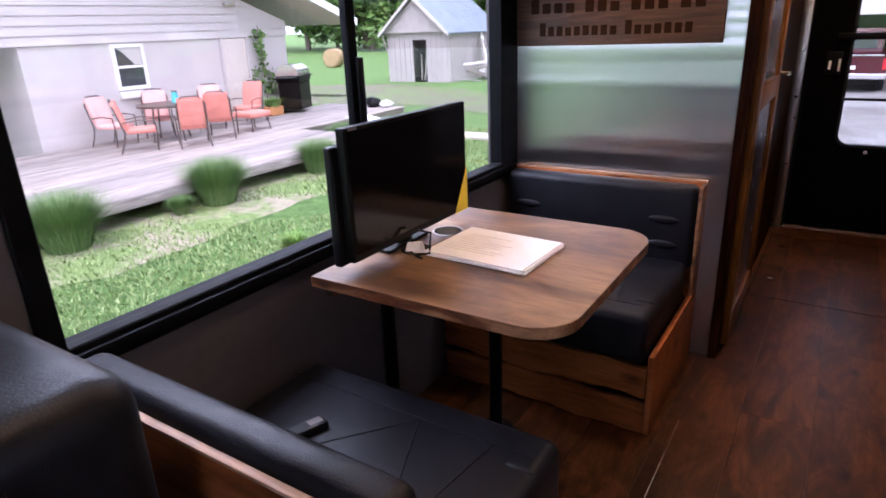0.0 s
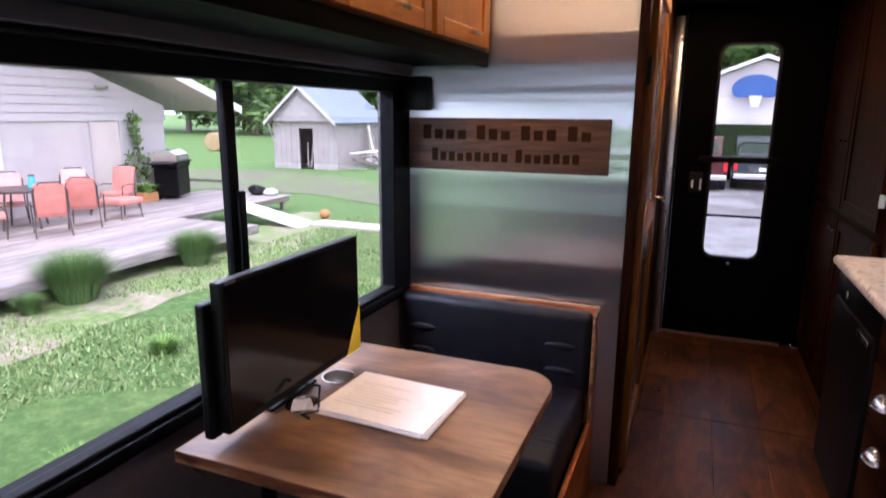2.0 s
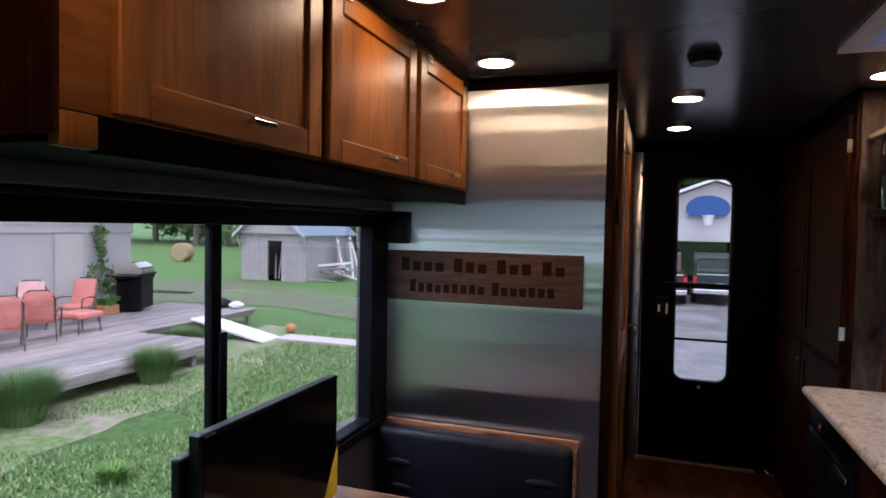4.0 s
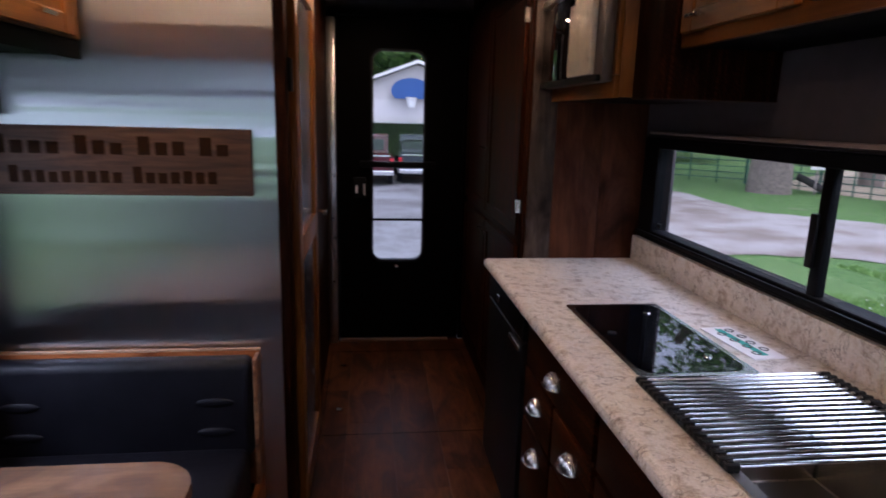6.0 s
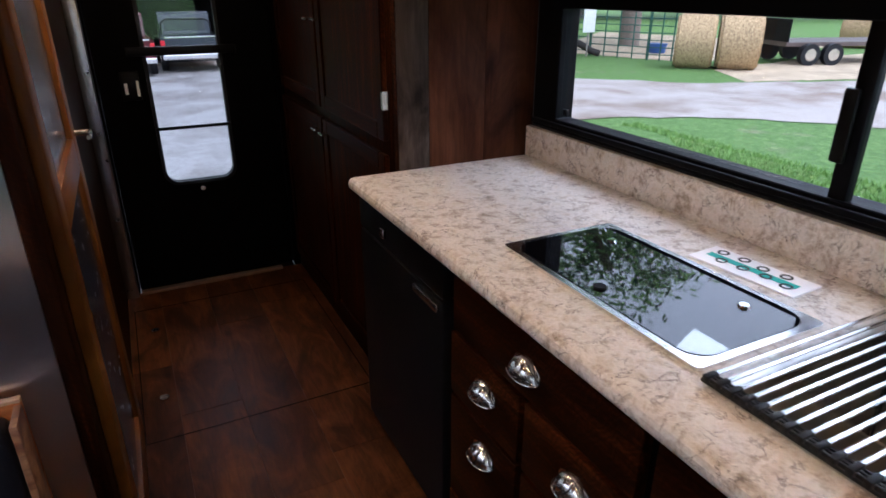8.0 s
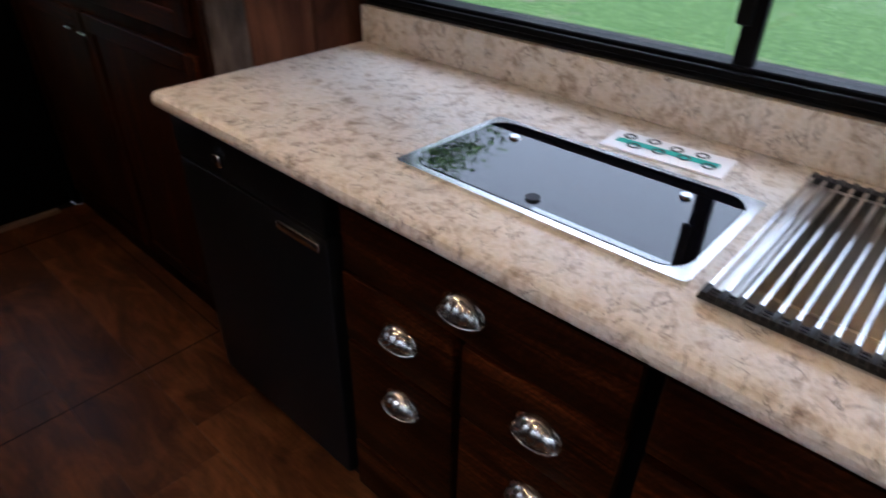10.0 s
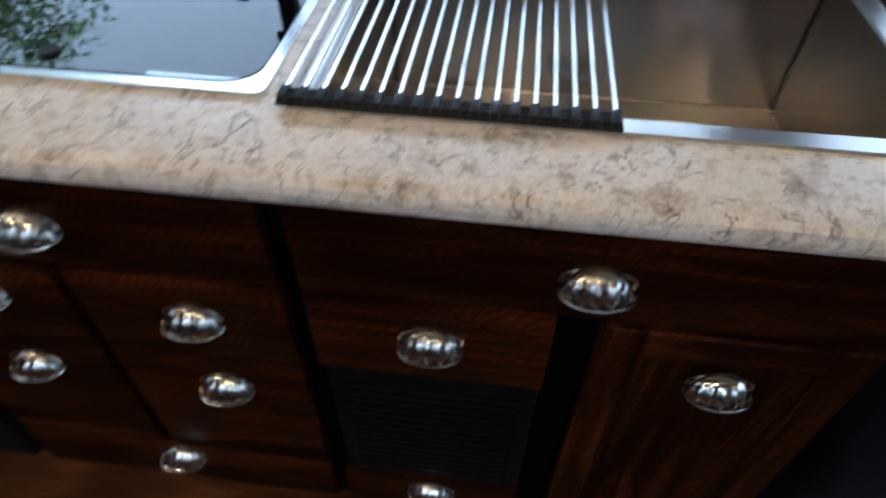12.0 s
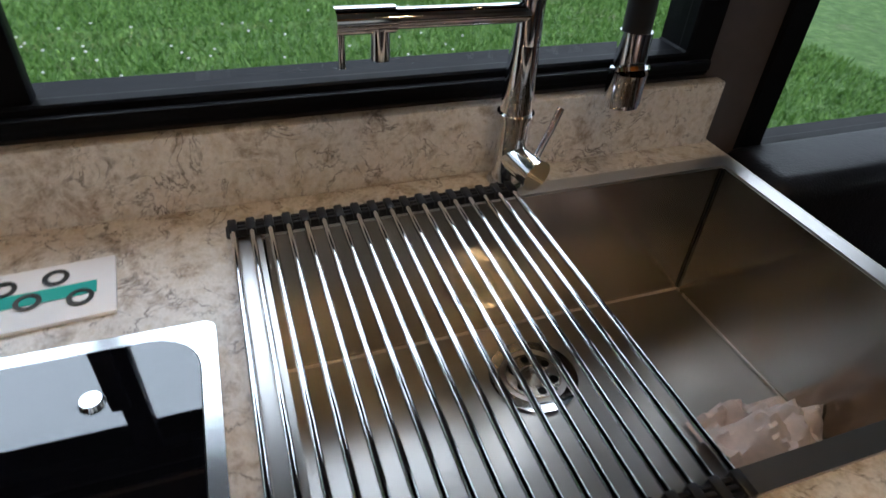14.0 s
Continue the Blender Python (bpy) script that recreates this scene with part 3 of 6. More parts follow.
for a0, a1, ky in ((2.04, 2.5, 2.4), (1.54, 2.0, 1.64), (0.9, 1.5, 1.3)):
    dr = raised_door(east_cab, 1.184, a0, a1, 1.73, 2.085, 0.019, cab_wood)
    knob_pair(dr, 1.184, ky, 1.765, -1)
# Thin tan rail above the kitchen window.
east_trim = thing("roller_shade", "thin tan rail above the kitchen window", "shade", (1.48, 2.3, 1.45))
wbox("cassette", (1.478, 1.38, 1.447), (1.508, 3.25, 1.459), plain("tan_trim", (0.3, 0.22, 0.18), 0.35), east_trim, 0.004)
wbox("bottom_rail", (1.48, 1.38, 1.438), (1.5, 3.25, 1.446), black_plastic, east_trim, 0.003)

# microwave in its own cabinet
mw_cab = thing("microwave_cabinet", "dark wooden wall cabinet that holds a microwave", "cabinet", (1.3, 3.0, 1.57))
wbox("end_stile", (1.15, 2.53, 1.56), (XR, 2.696, ZC - 0.002), dark_wood["z"], mw_cab, 0.002, "plain wooden end of the cabinet")
wbox("body", (1.108, 2.715, 1.567), (XR, 3.343, ZC - 0.002), black_paint, mw_cab)
wbox("side_panel", (1.108, 2.697, 1.567), (XR, 2.714, ZC - 0.002), cab_wood["z"], mw_cab, 0.002)
wbox("bottom_rail", (1.09, 2.697, 1.565), (1.107, 3.343, 1.632), cab_wood["y"], mw_cab, 0.002)
wbox("top_rail", (1.09, 2.697, 1.955), (1.107, 3.343, ZC - 0.002), cab_wood["y"], mw_cab, 0.002)
wbox("stile", (1.09, 2.697, 1.633), (1.107, 2.745, 1.954), cab_wood["z"], mw_cab, 0.002)
wbox("stile", (1.09, 3.285, 1.633), (1.107, 3.343, 1.954), cab_wood["z"], mw_cab, 0.002)
mw = thing("microwave", "built-in microwave with a mirror-dark door and cream control panel", "microwave", (1.08, 3.0, 1.634))
wbox("case", (1.05, 2.705, 1.612), (1.089, 3.335, 1.94), plain("brown_steel", (0.09, 0.065, 0.05), 0.4, 0.3), mw, 0.01)
wbox("door", (1.036, 2.985, 1.635), (1.0495, 3.325, 1.915), mat("mirror_dark_glass", (0.01, 0.01, 0.012), 0.03, 0.0, IOR=2.6), mw, 0.004)
wbox("trim", (1.03, 2.71, 1.917), (1.0495, 3.33, 1.937), cream, mw, 0.003, "cream strip over the door")
wbox("bottom_trim", (1.034, 2.71, 1.613), (1.0495, 3.33, 1.633), black_plastic, mw, 0.003)
cp = wbox("control_panel", (1.028, 2.76, 1.636), (1.0495, 2.98, 1.915), cream, mw, 0.006, "cream control panel")
dsp = wbox("display", (1.025, 2.925, 1.865), (1.0278, 2.965, 1.895), screen_black)
dsp.parent = cp
dsp.location = dsp.location - mw.location - cp.location

# tall pantry
pantry = thing("pantry_cabinet", "tall dark-stained rustic wooden pantry beside the entrance", "cabinet", (1.25, 4.07, 0))
wbox("body", (1.012, 3.365, 0.0), (XR, 4.805, 2.112), black_paint, pantry)
wbox("face_frame", (0.995, 3.347, 0.0), (1.011, 4.805, 2.112), dark_wood["z"], pantry, 0.002)
for x0, x1, m_ in ((1.012, 1.118, worn_board), (1.1195, 1.32, side_wood), (1.3215, XR - 0.001, side_wood)):
    wbox("board", (x0, 3.347, 0.0), (x1, 3.364, 2.112), m_, pantry, 0.0015)
for a0, a1, z0, z1, ky, kz in ((3.385, 4.075, 1.0, 2.03, 4.03, 1.34), (4.095, 4.78, 1.0, 2.03, 4.14, 1.34), (3.385, 4.075, 0.09, 0.955, 4.03, 0.9), (4.095, 4.78, 0.09, 0.955, 4.14, 0.9)):
    dr = raised_door(pantry, 0.975, a0, a1, z0, z1, 0.019, dark_wood)
    knob_pair(dr, 0.975, ky, kz, -1)
    if a0 < 3.5 and z0 > 0.5:
        for z in (1.13, 1.9):
            h_ = wbox("hinge", (0.97, 3.37, z - 0.028), (0.99, 3.384, z + 0.028), nickel)
            h_.parent = dr
            h_.location = h_.location - pantry.location - dr.location

# ---- kitchen ----
counter = thing("countertop", "mottled beige stone-look laminate countertop", "countertop", (1.17, 2.34, 0.87))
bm = bmesh.new()
slab(bm, [(0.97, 0.87), (0.97, 0.91), (0.856, 0.91), (0.848, 0.908), (0.841, 0.902), (0.838, 0.893), (0.838, 0.885), (0.842, 0.876), (0.85, 0.87)], 1.33, 3.345, "y")
box(bm, (0.97, 2.062, 0.87), (1.51, 3.345, 0.91))
box(bm, (0.97, 1.33, 0.87), (1.51, 1.35, 0.91))
box(bm, (1.425, 1.35, 0.87), (1.51, 2.062, 0.91))
part("top", bm, stone, counter).location = -counter.location
wbox("backsplash", (1.487, 1.34, 0.9101), (1.51, 3.345, 1.014), stone, counter, 0.004)

sink = thing("kitchen_sink", "deep rectangular brushed stainless steel sink", "sink", (1.19, 1.71, 0.67))
so = -Vector(sink.location)
rect = lambda x0, x1, y0, y1: [(x0, y0), (x1, y0), (x1, y1), (x0, y1)]
part("rim", frame_slab(bmesh.new(), rect(0.957, 1.437, 1.34, 2.074), rect(0.982, 1.412, 1.366, 2.048), 0.9105, 0.915), steel, sink, "bright steel rim").location = so
bm = box(bmesh.new(), (0.983, 1.367, 0.668), (1.411, 2.047, 0.9112))
bmesh.ops.delete(bm, geom=[f for f in bm.faces if f.normal.z > 0.9 or all(v.co.z > 0.9 for v in f.verts)], context="FACES")
bmesh.ops.bevel(bm, geom=[e for e in bm.edges if not e.is_boundary], offset=0.003, segments=2, affect="EDGES")
bmesh.ops.recalc_face_normals(bm, faces=bm.faces)
bmesh.ops.solidify(bm, geom=list(bm.faces), thickness=-0.0015)
basin = part("basin", bm, steel, sink, smooth=True, crease=10)
basin.location = so
basin.data.materials.append(shaded_steel)
for f in basin.data.polygons:
    f.material_index = 0 if abs(f.normal.z) > 0.7 else 1
# Bright rods stand for highlights on the floor folds, black ones for corner shade.
satin_highlight = plain("highlight_steel", (0.75, 0.68, 0.6), 0.3, 1.0, spread=0.05)
for a, b in (((0.985, 1.369), (1.409, 1.369)), ((1.409, 1.369), (1.409, 2.045)), ((1.409, 2.045), (0.985, 2.045)), ((0.985, 2.045), (0.985, 1.369))):
    part("weld", rod(bmesh.new(), (*a, 0.6695), (*b, 0.6695), 0.0024, 8), satin_highlight, sink, smooth=True).location = so
    part("weld", rod(bmesh.new(), (*a, 0.6695), (*a, 0.909), 0.0016, 8), black_frame, sink, smooth=True).location = so
dr = thing_part("drain", sink, (1.3, 1.702, 0.668))
circ = lambda r, n=28: [(r * math.cos(2 * math.pi * k / n), r * math.sin(2 * math.pi * k / n)) for k in range(n)]
part("flange", frame_slab(bmesh.new(), circ(0.066), circ(0.05), 0.0012, 0.0048), chrome, dr, smooth=True)
part("recess", rod(bmesh.new(), (0, 0, 0.0012), (0, 0, 0.0022), 0.05, 28), grey_metal, dr)
part("strainer", frame_slab(bmesh.new(), circ(0.041), circ(0.02), 0.0023, 0.0045), nickel, dr, smooth=True)
part("basket", rod(bmesh.new(), (0, 0, 0.0023), (0, 0, 0.016), 0.019, 20, 0.008), nickel, dr, smooth=True)
for k in range(6):
    a = math.pi * k / 3
    part("slot", rod(bmesh.new(), (0.03 * math.cos(a), 0.03 * math.sin(a), 0.0045), (0.03 * math.cos(a), 0.03 * math.sin(a), 0.0052), 0.0065, 12), black_plastic, dr)

rack = thing("drying_rack", "roll-up steel drying rack with black silicone ends lying over the sink", "dish rack", (1.19, 1.9, 0.915))
ro = Vector(rack.location)
for x0 in (0.953, 1.409):
    strip = wbox("end_strip", (x0, 1.712, 0.9155), (x0 + 0.021, 2.086, 0.922), rubber, rack, 0.002)
N_RODS = 18
one = part("rod", rod(bmesh.new(), (-0.232, 0, 0), (0.232, 0, 0), 0.0036, 10), chrome, rack, smooth=True)
cap = part("cap", box(bmesh.new(), (-0.0125, -0.0052, -0.006), (0.0125, 0.0052, 0.0062), 0.002, 2), rubber, rack, smooth=True)
ridges = bmesh.new()
for q in (-0.0075, -0.0005, 0.0065):
    box(ridges, (q - 0.0022, 0.0055, -0.004), (q + 0.0022, 0.0155, 0.0042), 0.0008, 1)
link = part("link", ridges, rubber, rack)
for k in range(N_RODS):
    y = 1.72 + k * (2.078 - 1.72) / (N_RODS - 1)
    a = one if k == 0 else new("rod", one.data)
    a.parent = rack
    a.location = Vector((1.1915, y, 0.9255)) - ro
    for j, x in enumerate((0.9645, 1.4185)):
        c = cap if k == 0 and j == 0 else new("cap", cap.data)
        c.parent = rack
        c.location = Vector((x, y, 0.9235)) - ro
        if k < N_RODS - 1:
            g = link if k == 0 and j == 0 else new("link", link.data)
            g.parent = rack
            g.location = Vector((x, y, 0.9235)) - ro

# tap
tap = thing("kitchen_tap", "polished chrome pull-down kitchen tap with a swivel spout", "tap", (1.452, 1.71, 0.91))
P = Vector(tap.location)
body = bmesh.new()
rod(body, (0, 0, 0.0005), (0, 0, 0.008), 0.028, 24)
rod(body, (0, 0, 0.008), (0, 0, 0.105), 0.022, 24)
rod(body, (0, 0, 0.105), (0, 0, 0.11), 0.0245, 24)
rod(body, (0, 0, 0.11), (0, 0, 0.2), 0.021, 20, 0.018)
rod(body, (0, 0, 0.2), (0, 0, 0.46), 0.018, 20)
part("body", body, chrome, tap, smooth=True)
valve = bmesh.new()
rod(valve, (0, 0, 0.05), (-0.05, -0.014, 0.042), 0.021, 24)
rod(valve, (-0.05, -0.014, 0.042), (-0.054, -0.0152, 0.0415), 0.0225, 24)
part("valve", valve, chrome, tap, smooth=True)
part("lever", tube(bmesh.new(), [(-0.035, -0.02, 0.058), (-0.026, -0.042, 0.095), (-0.02, -0.054, 0.118)], 0.005), chrome, tap, smooth=True)
arm = bmesh.new()
rod(arm, (-0.005, 0, 0.237), (-0.02, 0.17, 0.243), 0.0115, 16)
rod(arm, (-0.02, 0.17, 0.243), (-0.026, 0.235, 0.245), 0.0145, 16)
part("spout", arm, chrome, tap, "chrome swivel spout", True)
part("aerator", rod(bmesh.new(), (-0.02, 0.185, 0.235), (-0.02, 0.185, 0.2), 0.011, 16), chrome, tap, smooth=True)
part("pin", rod(bmesh.new(), (-0.025, 0.228, 0.24), (-0.025, 0.228, 0.195), 0.004, 10), chrome, tap, smooth=True)
arc = [(0, -0.075 + 0.075 * math.cos(a), 0.46 + 0.075 * math.sin(a)) for a in [math.pi * k / 12 for k in range(13)]] + [(-0.01, -0.146, 0.3), (-0.018, -0.142, 0.19)]
part("hose", tube(bmesh.new(), arc, 0.018, 12), rubber, tap, "black flexible hose", True)
head = bmesh.new()
rod(head, (-0.018, -0.142, 0.212), (-0.02, -0.142, 0.167), 0.0205, 20)
rod(head, (-0.02, -0.142, 0.167), (-0.022, -0.142, 0.162), 0.027, 20)
rod(head, (-0.022, -0.142, 0.162), (-0.022, -0.142, 0.122), 0.0245, 20)
rod(head, (-0.022, -0.142, 0.122), (-0.023, -0.142, 0.114), 0.022, 20)
part("spray_head", head, chrome, tap, smooth=True)

# hob with a dark glass lid
hob = thing("gas_hob", "inset hob closed by a black glass lid in a chrome frame", "hob", (1.125, 2.383, 0.91))
ho = -Vector(hob.location)
satin = plain("bright_steel", (0.8, 0.8, 0.8), 0.22, 1.0, spread=0.03)
part("frame", frame_slab(bmesh.new(), moved(rounded(0.306, 0.554, 0.012, 6), 0.972, 2.106), moved(rounded(0.276, 0.524, 0.045, 6), 0.987, 2.121), 0.9103, 0.9175), satin, hob, "polished chrome frame").location = ho
part("glass_lid", slab(bmesh.new(), moved(rounded(0.274, 0.522, 0.045, 6), 0.988, 2.122), 0.9106, 0.919), black_glass, hob, "black mirror-like glass lid").location = ho
part("knob", rod(bmesh.new(), (1.02, 2.388, 0.919), (1.02, 2.388, 0.923), 0.012, 20), rubber, hob, smooth=True).location = ho
for y in (2.21, 2.56):
    part("clip", rod(bmesh.new(), (1.2, y, 0.9188), (1.2, y, 0.924), 0.0115, 18, 0.009), chrome, hob, smooth=True).location = ho

leaflet = thing("leaflet", "white leaflet printed with a teal band and black rings", "leaflet", (1.36, 2.32, 0.9105))
leaflet.rotation_euler = (0, 0, radians(4))
part("sheet", box(bmesh.new(), (-0.047, -0.118, 0), (0.047, 0.118, 0.004)), paper, leaflet)
part("band", box(bmesh.new(), (-0.012, -0.1, 0.0042), (0.008, 0.1, 0.0048)), teal, leaflet)
for k in range(8):
    x, y = (-0.016, 0.02)[k % 2] + 0.004 * (k % 3), -0.085 + k * 0.024
    part("ring", frame_slab(bmesh.new(), [(x + p, y + q) for p, q in circ(0.013, 16)], [(x + p, y + q) for p, q in circ(0.008, 16)], 0.005, 0.0056), ink, leaflet)

rag = thing("dish_cloth", "crumpled pinkish dish cloth lying in the sink", "cloth", (1.08, 1.453, 0.668))
bm = bmesh.new()
bmesh.ops.create_grid(bm, x_segments=30, y_segments=34, size=0.083)
for v in bm.verts:
    f = noise.fractal(Vector((v.co.x * 16, v.co.y * 16, 3.1)), 0.8, 2.0, 4)
    r = math.hypot(v.co.x, v.co.y) / 0.083
    v.co.z = max(0.001, 0.075 * (1.15 - r) + 0.055 * f) + 0.003
part("fabric", bm, cloth, rag, smooth=True)

# base cabinet
base_cab = thing("base_cabinet", "dark rustic wooden base cabinet with cup-handled drawers", "cabinet", (1.2, 2.03, 0))
wbox("body", (0.897, 1.345, 0.0), (1.5, 2.73, 0.663), black_paint, base_cab)
wbox("front_rail", (0.897, 1.345, 0.663), (0.95, 2.73, 0.869), black_paint, base_cab)


def cup_pull():
    bm = bmesh.new()
    n, m_ = 32, 7
    rows = []
    for i in range(m_ + 1):
        b = (math.pi / 2) * i / m_
        rows.append([bm.verts.new((-(0.031 + 0.0026 * math.cos(math.pi * k / 2)) * math.cos(b) * math.sin(math.pi * k / n) ** 0.8, 0.044 * math.cos(math.pi * k / n) * (1 - 0.25 * (i / m_)), -0.018 + 0.038 * math.sin(b) * (0.35 + 0.65 * math.sin(math.pi * k / n)))) for k in range(n + 1)])
    for a, c in zip(rows, rows[1:]):
        for k in range(n):
            bm.faces.new((a[k], a[k + 1], c[k + 1], c[k]))
    bmesh.ops.solidify(bm, geom=list(bm.faces), thickness=0.0015)
    frame_slab(bm, [(p * 0.044, q * 0.022 - 0.005) for p, q in circ(1, 28)], [(p * 0.039, q * 0.017 - 0.005) for p, q in circ(1, 28)], -0.003, 0.0, "x")
    tube(bm, [(-0.002 - 0.033 * math.sin(math.pi * k / 20) ** 0.8, 0.045 * math.cos(math.pi * k / 20), -0.019) for k in range(21)], 0.0019, 8)
    bmesh.ops.remove_doubles(bm, verts=list(bm.verts), dist=0.0002)
    return bm


pull_mesh = None
for name, y0, y1, z0, z1, ky, kz in (("drawer", 2.1, 2.705, 0.705, 0.845, 2.398, 0.79), ("drawer", 2.42, 2.715, 0.525, 0.693, 2.549, 0.638), ("drawer", 2.1, 2.4, 0.525, 0.693, 2.233, 0.636),
                                     ("drawer", 2.42, 2.715, 0.208, 0.514, 2.549, 0.464), ("drawer", 2.1, 2.4, 0.208, 0.514, 2.23, 0.463), ("drawer", 2.1, 2.72, 0.035, 0.196, 2.396, 0.166),
                                     ("drawer", 1.35, 2.07, 0.705, 0.845, 1.715, 0.79), ("drawer", 1.748, 2.07, 0.53, 0.69, 1.905, 0.64), ("drawer", 1.748, 2.075, 0.03, 0.155, 1.908, 0.146), ("door", 1.36, 1.692, 0.035, 0.69, 1.527, 0.613)):
    if name == "door":
        d = raised_door(base_cab, 0.87, y0, y1, z0, z1, 0.026, dark_wood)
        base_at = base_cab.location + d.location
    else:
        d = wbox("drawer", (0.87, y0, z0), (0.896, y1, z1), dark_wood["y"], base_cab, 0.003)
        base_at = base_cab.location + d.location
    if pull_mesh is None:
        h = part("handle", cup_pull(), nickel, d, "satin nickel cup handle", True)
        pull_mesh = h.data
    else:
        h = new("handle", pull_mesh)
        h.parent = d
    h.location = Vector((0.87, ky, kz - 0.0075)) - base_at
grille = wbox("grille", (0.878, 1.75, 0.165), (0.896, 2.065, 0.52), black_plastic, base_cab, 0.004, "black louvred heater grille")
for k in range(14):
    s_ = wbox("slat", (0.8725, 1.775, 0.2 + k * 0.021), (0.879, 2.04, 0.21 + k * 0.021), black_plastic)
    s_.parent = grille
    s_.location = s_.location - base_cab.location - grille.location

fridge = thing("fridge", "small black built-in fridge under the counter", "fridge", (1.17, 3.03, 0))
wbox("case", (0.9, 2.738, 0.0), (1.48, 3.342, 0.868), black_plastic, fridge)
wbox("door", (0.862, 2.745, 0.05), (0.9, 3.325, 0.752), fridge_black, fridge, 0.006)
wbox("control_panel", (0.862, 2.745, 0.76), (0.9, 3.325, 0.862), black_plastic, fridge, 0.004)
wbox("handle", (0.85, 2.76, 0.72), (0.8615, 2.9, 0.742), nickel, fridge, 0.004, "thin bright handle edge")
wbox("knob", (0.85, 3.1, 0.79), (0.8615, 3.13, 0.82), nickel, fridge, 0.004)

# ---- dinette ----


def cushion(name, lo, hi, r, parent, label=""):
    return wbox(name, lo, hi, leather, parent, r, label, True, 4)


def bench(name, y_back, s, label, board, crest):
    """A dinette bench whose back stands at y_back; s is the way it faces along y."""
    t = thing(name, label, "bench", (-0.4, y_back, 0), group="dinette benches")
    def yy(a, b):
        return sorted((y_back + s * a, y_back + s * b))
    for z0, z1 in ((0.004, 0.13), (0.134, 0.262)):
        a, b = yy(0.615, 0.635)
        lo, hi = XL + 0.02, -0.022
        wave = lambda x, q: 0.006 * math.sin(9 * x + q) + 0.004 * math.sin(31 * x + 2 * q) + 0.0015 * math.sin(83 * x + q)
        xs = [lo + (hi - lo) * k / 40 for k in range(41)]
        line = [(x, z0 + 0.006 + wave(x, z0 * 20)) for x in xs] + [(x, z1 - 0.008 + wave(x, z1 * 33 + 1)) for x in reversed(xs)]
        part("board", slab(bmesh.new(), line, a, b, "y"), bench_wood, t).location = -t.location
    a, b = yy(0.02, 0.635)
    wbox("side_board", (-0.02, a, 0.004), (0.0, b, 0.3), bench_wood, t, 0.003)
    a, b = yy(0.02, 0.61)
    wbox("seat_box", (XL + 0.02, a, 0.004), (-0.021, b, 0.262), black_paint, t)
    a, b = yy(0.0, 0.016)
    wbox("back_board", (XL + 0.012, a, 0.004), (-0.002, b, board - 0.007), bench_wood, t, 0.002)
    wbox("cap", (XL + 0.012, a, board - 0.007), (-0.002, b, board), pale_wood["x"], t, 0.001, "pale worn top edge")
    a, b = yy(0.0165, 0.09)
    wbox("end_board", (-0.014, a, 0.3), (-0.001, b, board - 0.01), table_edge, t, 0.002)
    a, b = yy(0.08, 0.655)
    cushion("seat_cushion", (XL + 0.03, a, 0.266), (-0.03, b, 0.44), 0.03, t)
    a, b = yy(0.018, 0.1)
    back = cushion("back_cushion", (XL + 0.02, a, 0.4), (-0.017, b, crest), 0.03, t)
    top = 0.4405
    y1_, y0_ = y_back + s * 0.56, y_back + s * 0.3
    for p, q in (((-0.78, y1_), (-0.06, y1_)), ((-0.36, y1_), (-0.25, y0_)), ((-0.36, y1_ - s * 0.01), (-0.56, y0_)), ((-0.16, y1_), (-0.19, y0_))):
        part("seam", tube(bmesh.new(), [(*p, top), ((p[0] + q[0]) / 2, (p[1] + q[1]) / 2, top + 0.0004), (*q, top)], 0.0018, 6), leather, t, smooth=True).location = -t.location
    bm = bmesh.new()
    bmesh.ops.create_uvsphere(bm, u_segments=16, v_segments=8, radius=1.0, matrix=Matrix.Diagonal((0.035, 0.012, 0.007, 1)))
    part("tuft", bm, leather, t, smooth=True).location = Vector((-0.075, y_back + s * 0.52, 0.438)) - t.location
    for x in (-0.7, -0.13):
        for z in (0.6, 0.5):
            q = y_back + s * 0.1
            bm = bmesh.new()
            bmesh.ops.create_uvsphere(bm, u_segments=16, v_segments=8, radius=1.0, matrix=Matrix.Diagonal((0.058, 0.009, 0.016, 1)))
            o = part("tuft", bm, leather, back, smooth=True)
            o.location = Vector((x, q, z)) - t.location - back.location
    return t


bench("dinette_bench", 2.79, -1, "black leather dinette bench on a rustic wooden box", 0.745, 0.735)
bench("dinette_bench", 0.80, 1, "black leather dinette bench seen from behind its wooden back", 0.722, 0.748)

table = thing("dinette_table", "brown wooden dinette table with rounded corners", "table", (-0.37, 1.785, 0))
to = -Vector(table.location)
HOLES = ((-0.603, 1.892, 0.046), (-0.592, 1.708, 0.046))


def holed_slab(outline, holes, lo, hi):
    """A flat board with round holes cut through it."""
    bm = bmesh.new()
    edges = []
    for pts in [outline] + [[(x + p, y + q) for p, q in circ(r, 28)] for x, y, r in holes]:
        vs = [bm.verts.new((p, q, lo)) for p, q in pts]
        edges += [bm.edges.new((vs[k - 1], vs[k])) for k in range(len(vs))]
    fill = bmesh.ops.triangle_fill(bm, use_beauty=True, use_dissolve=False, edges=edges)
    faces = [g for g in fill["geom"] if isinstance(g, bmesh.types.BMFace)]
    up = bmesh.ops.extrude_face_region(bm, geom=faces)
    bmesh.ops.translate(bm, vec=(0, 0, hi - lo), verts=[g for g in up["geom"] if isinstance(g, bmesh.types.BMVert)])
    bmesh.ops.recalc_face_normals(bm, faces=bm.faces)
    return bm


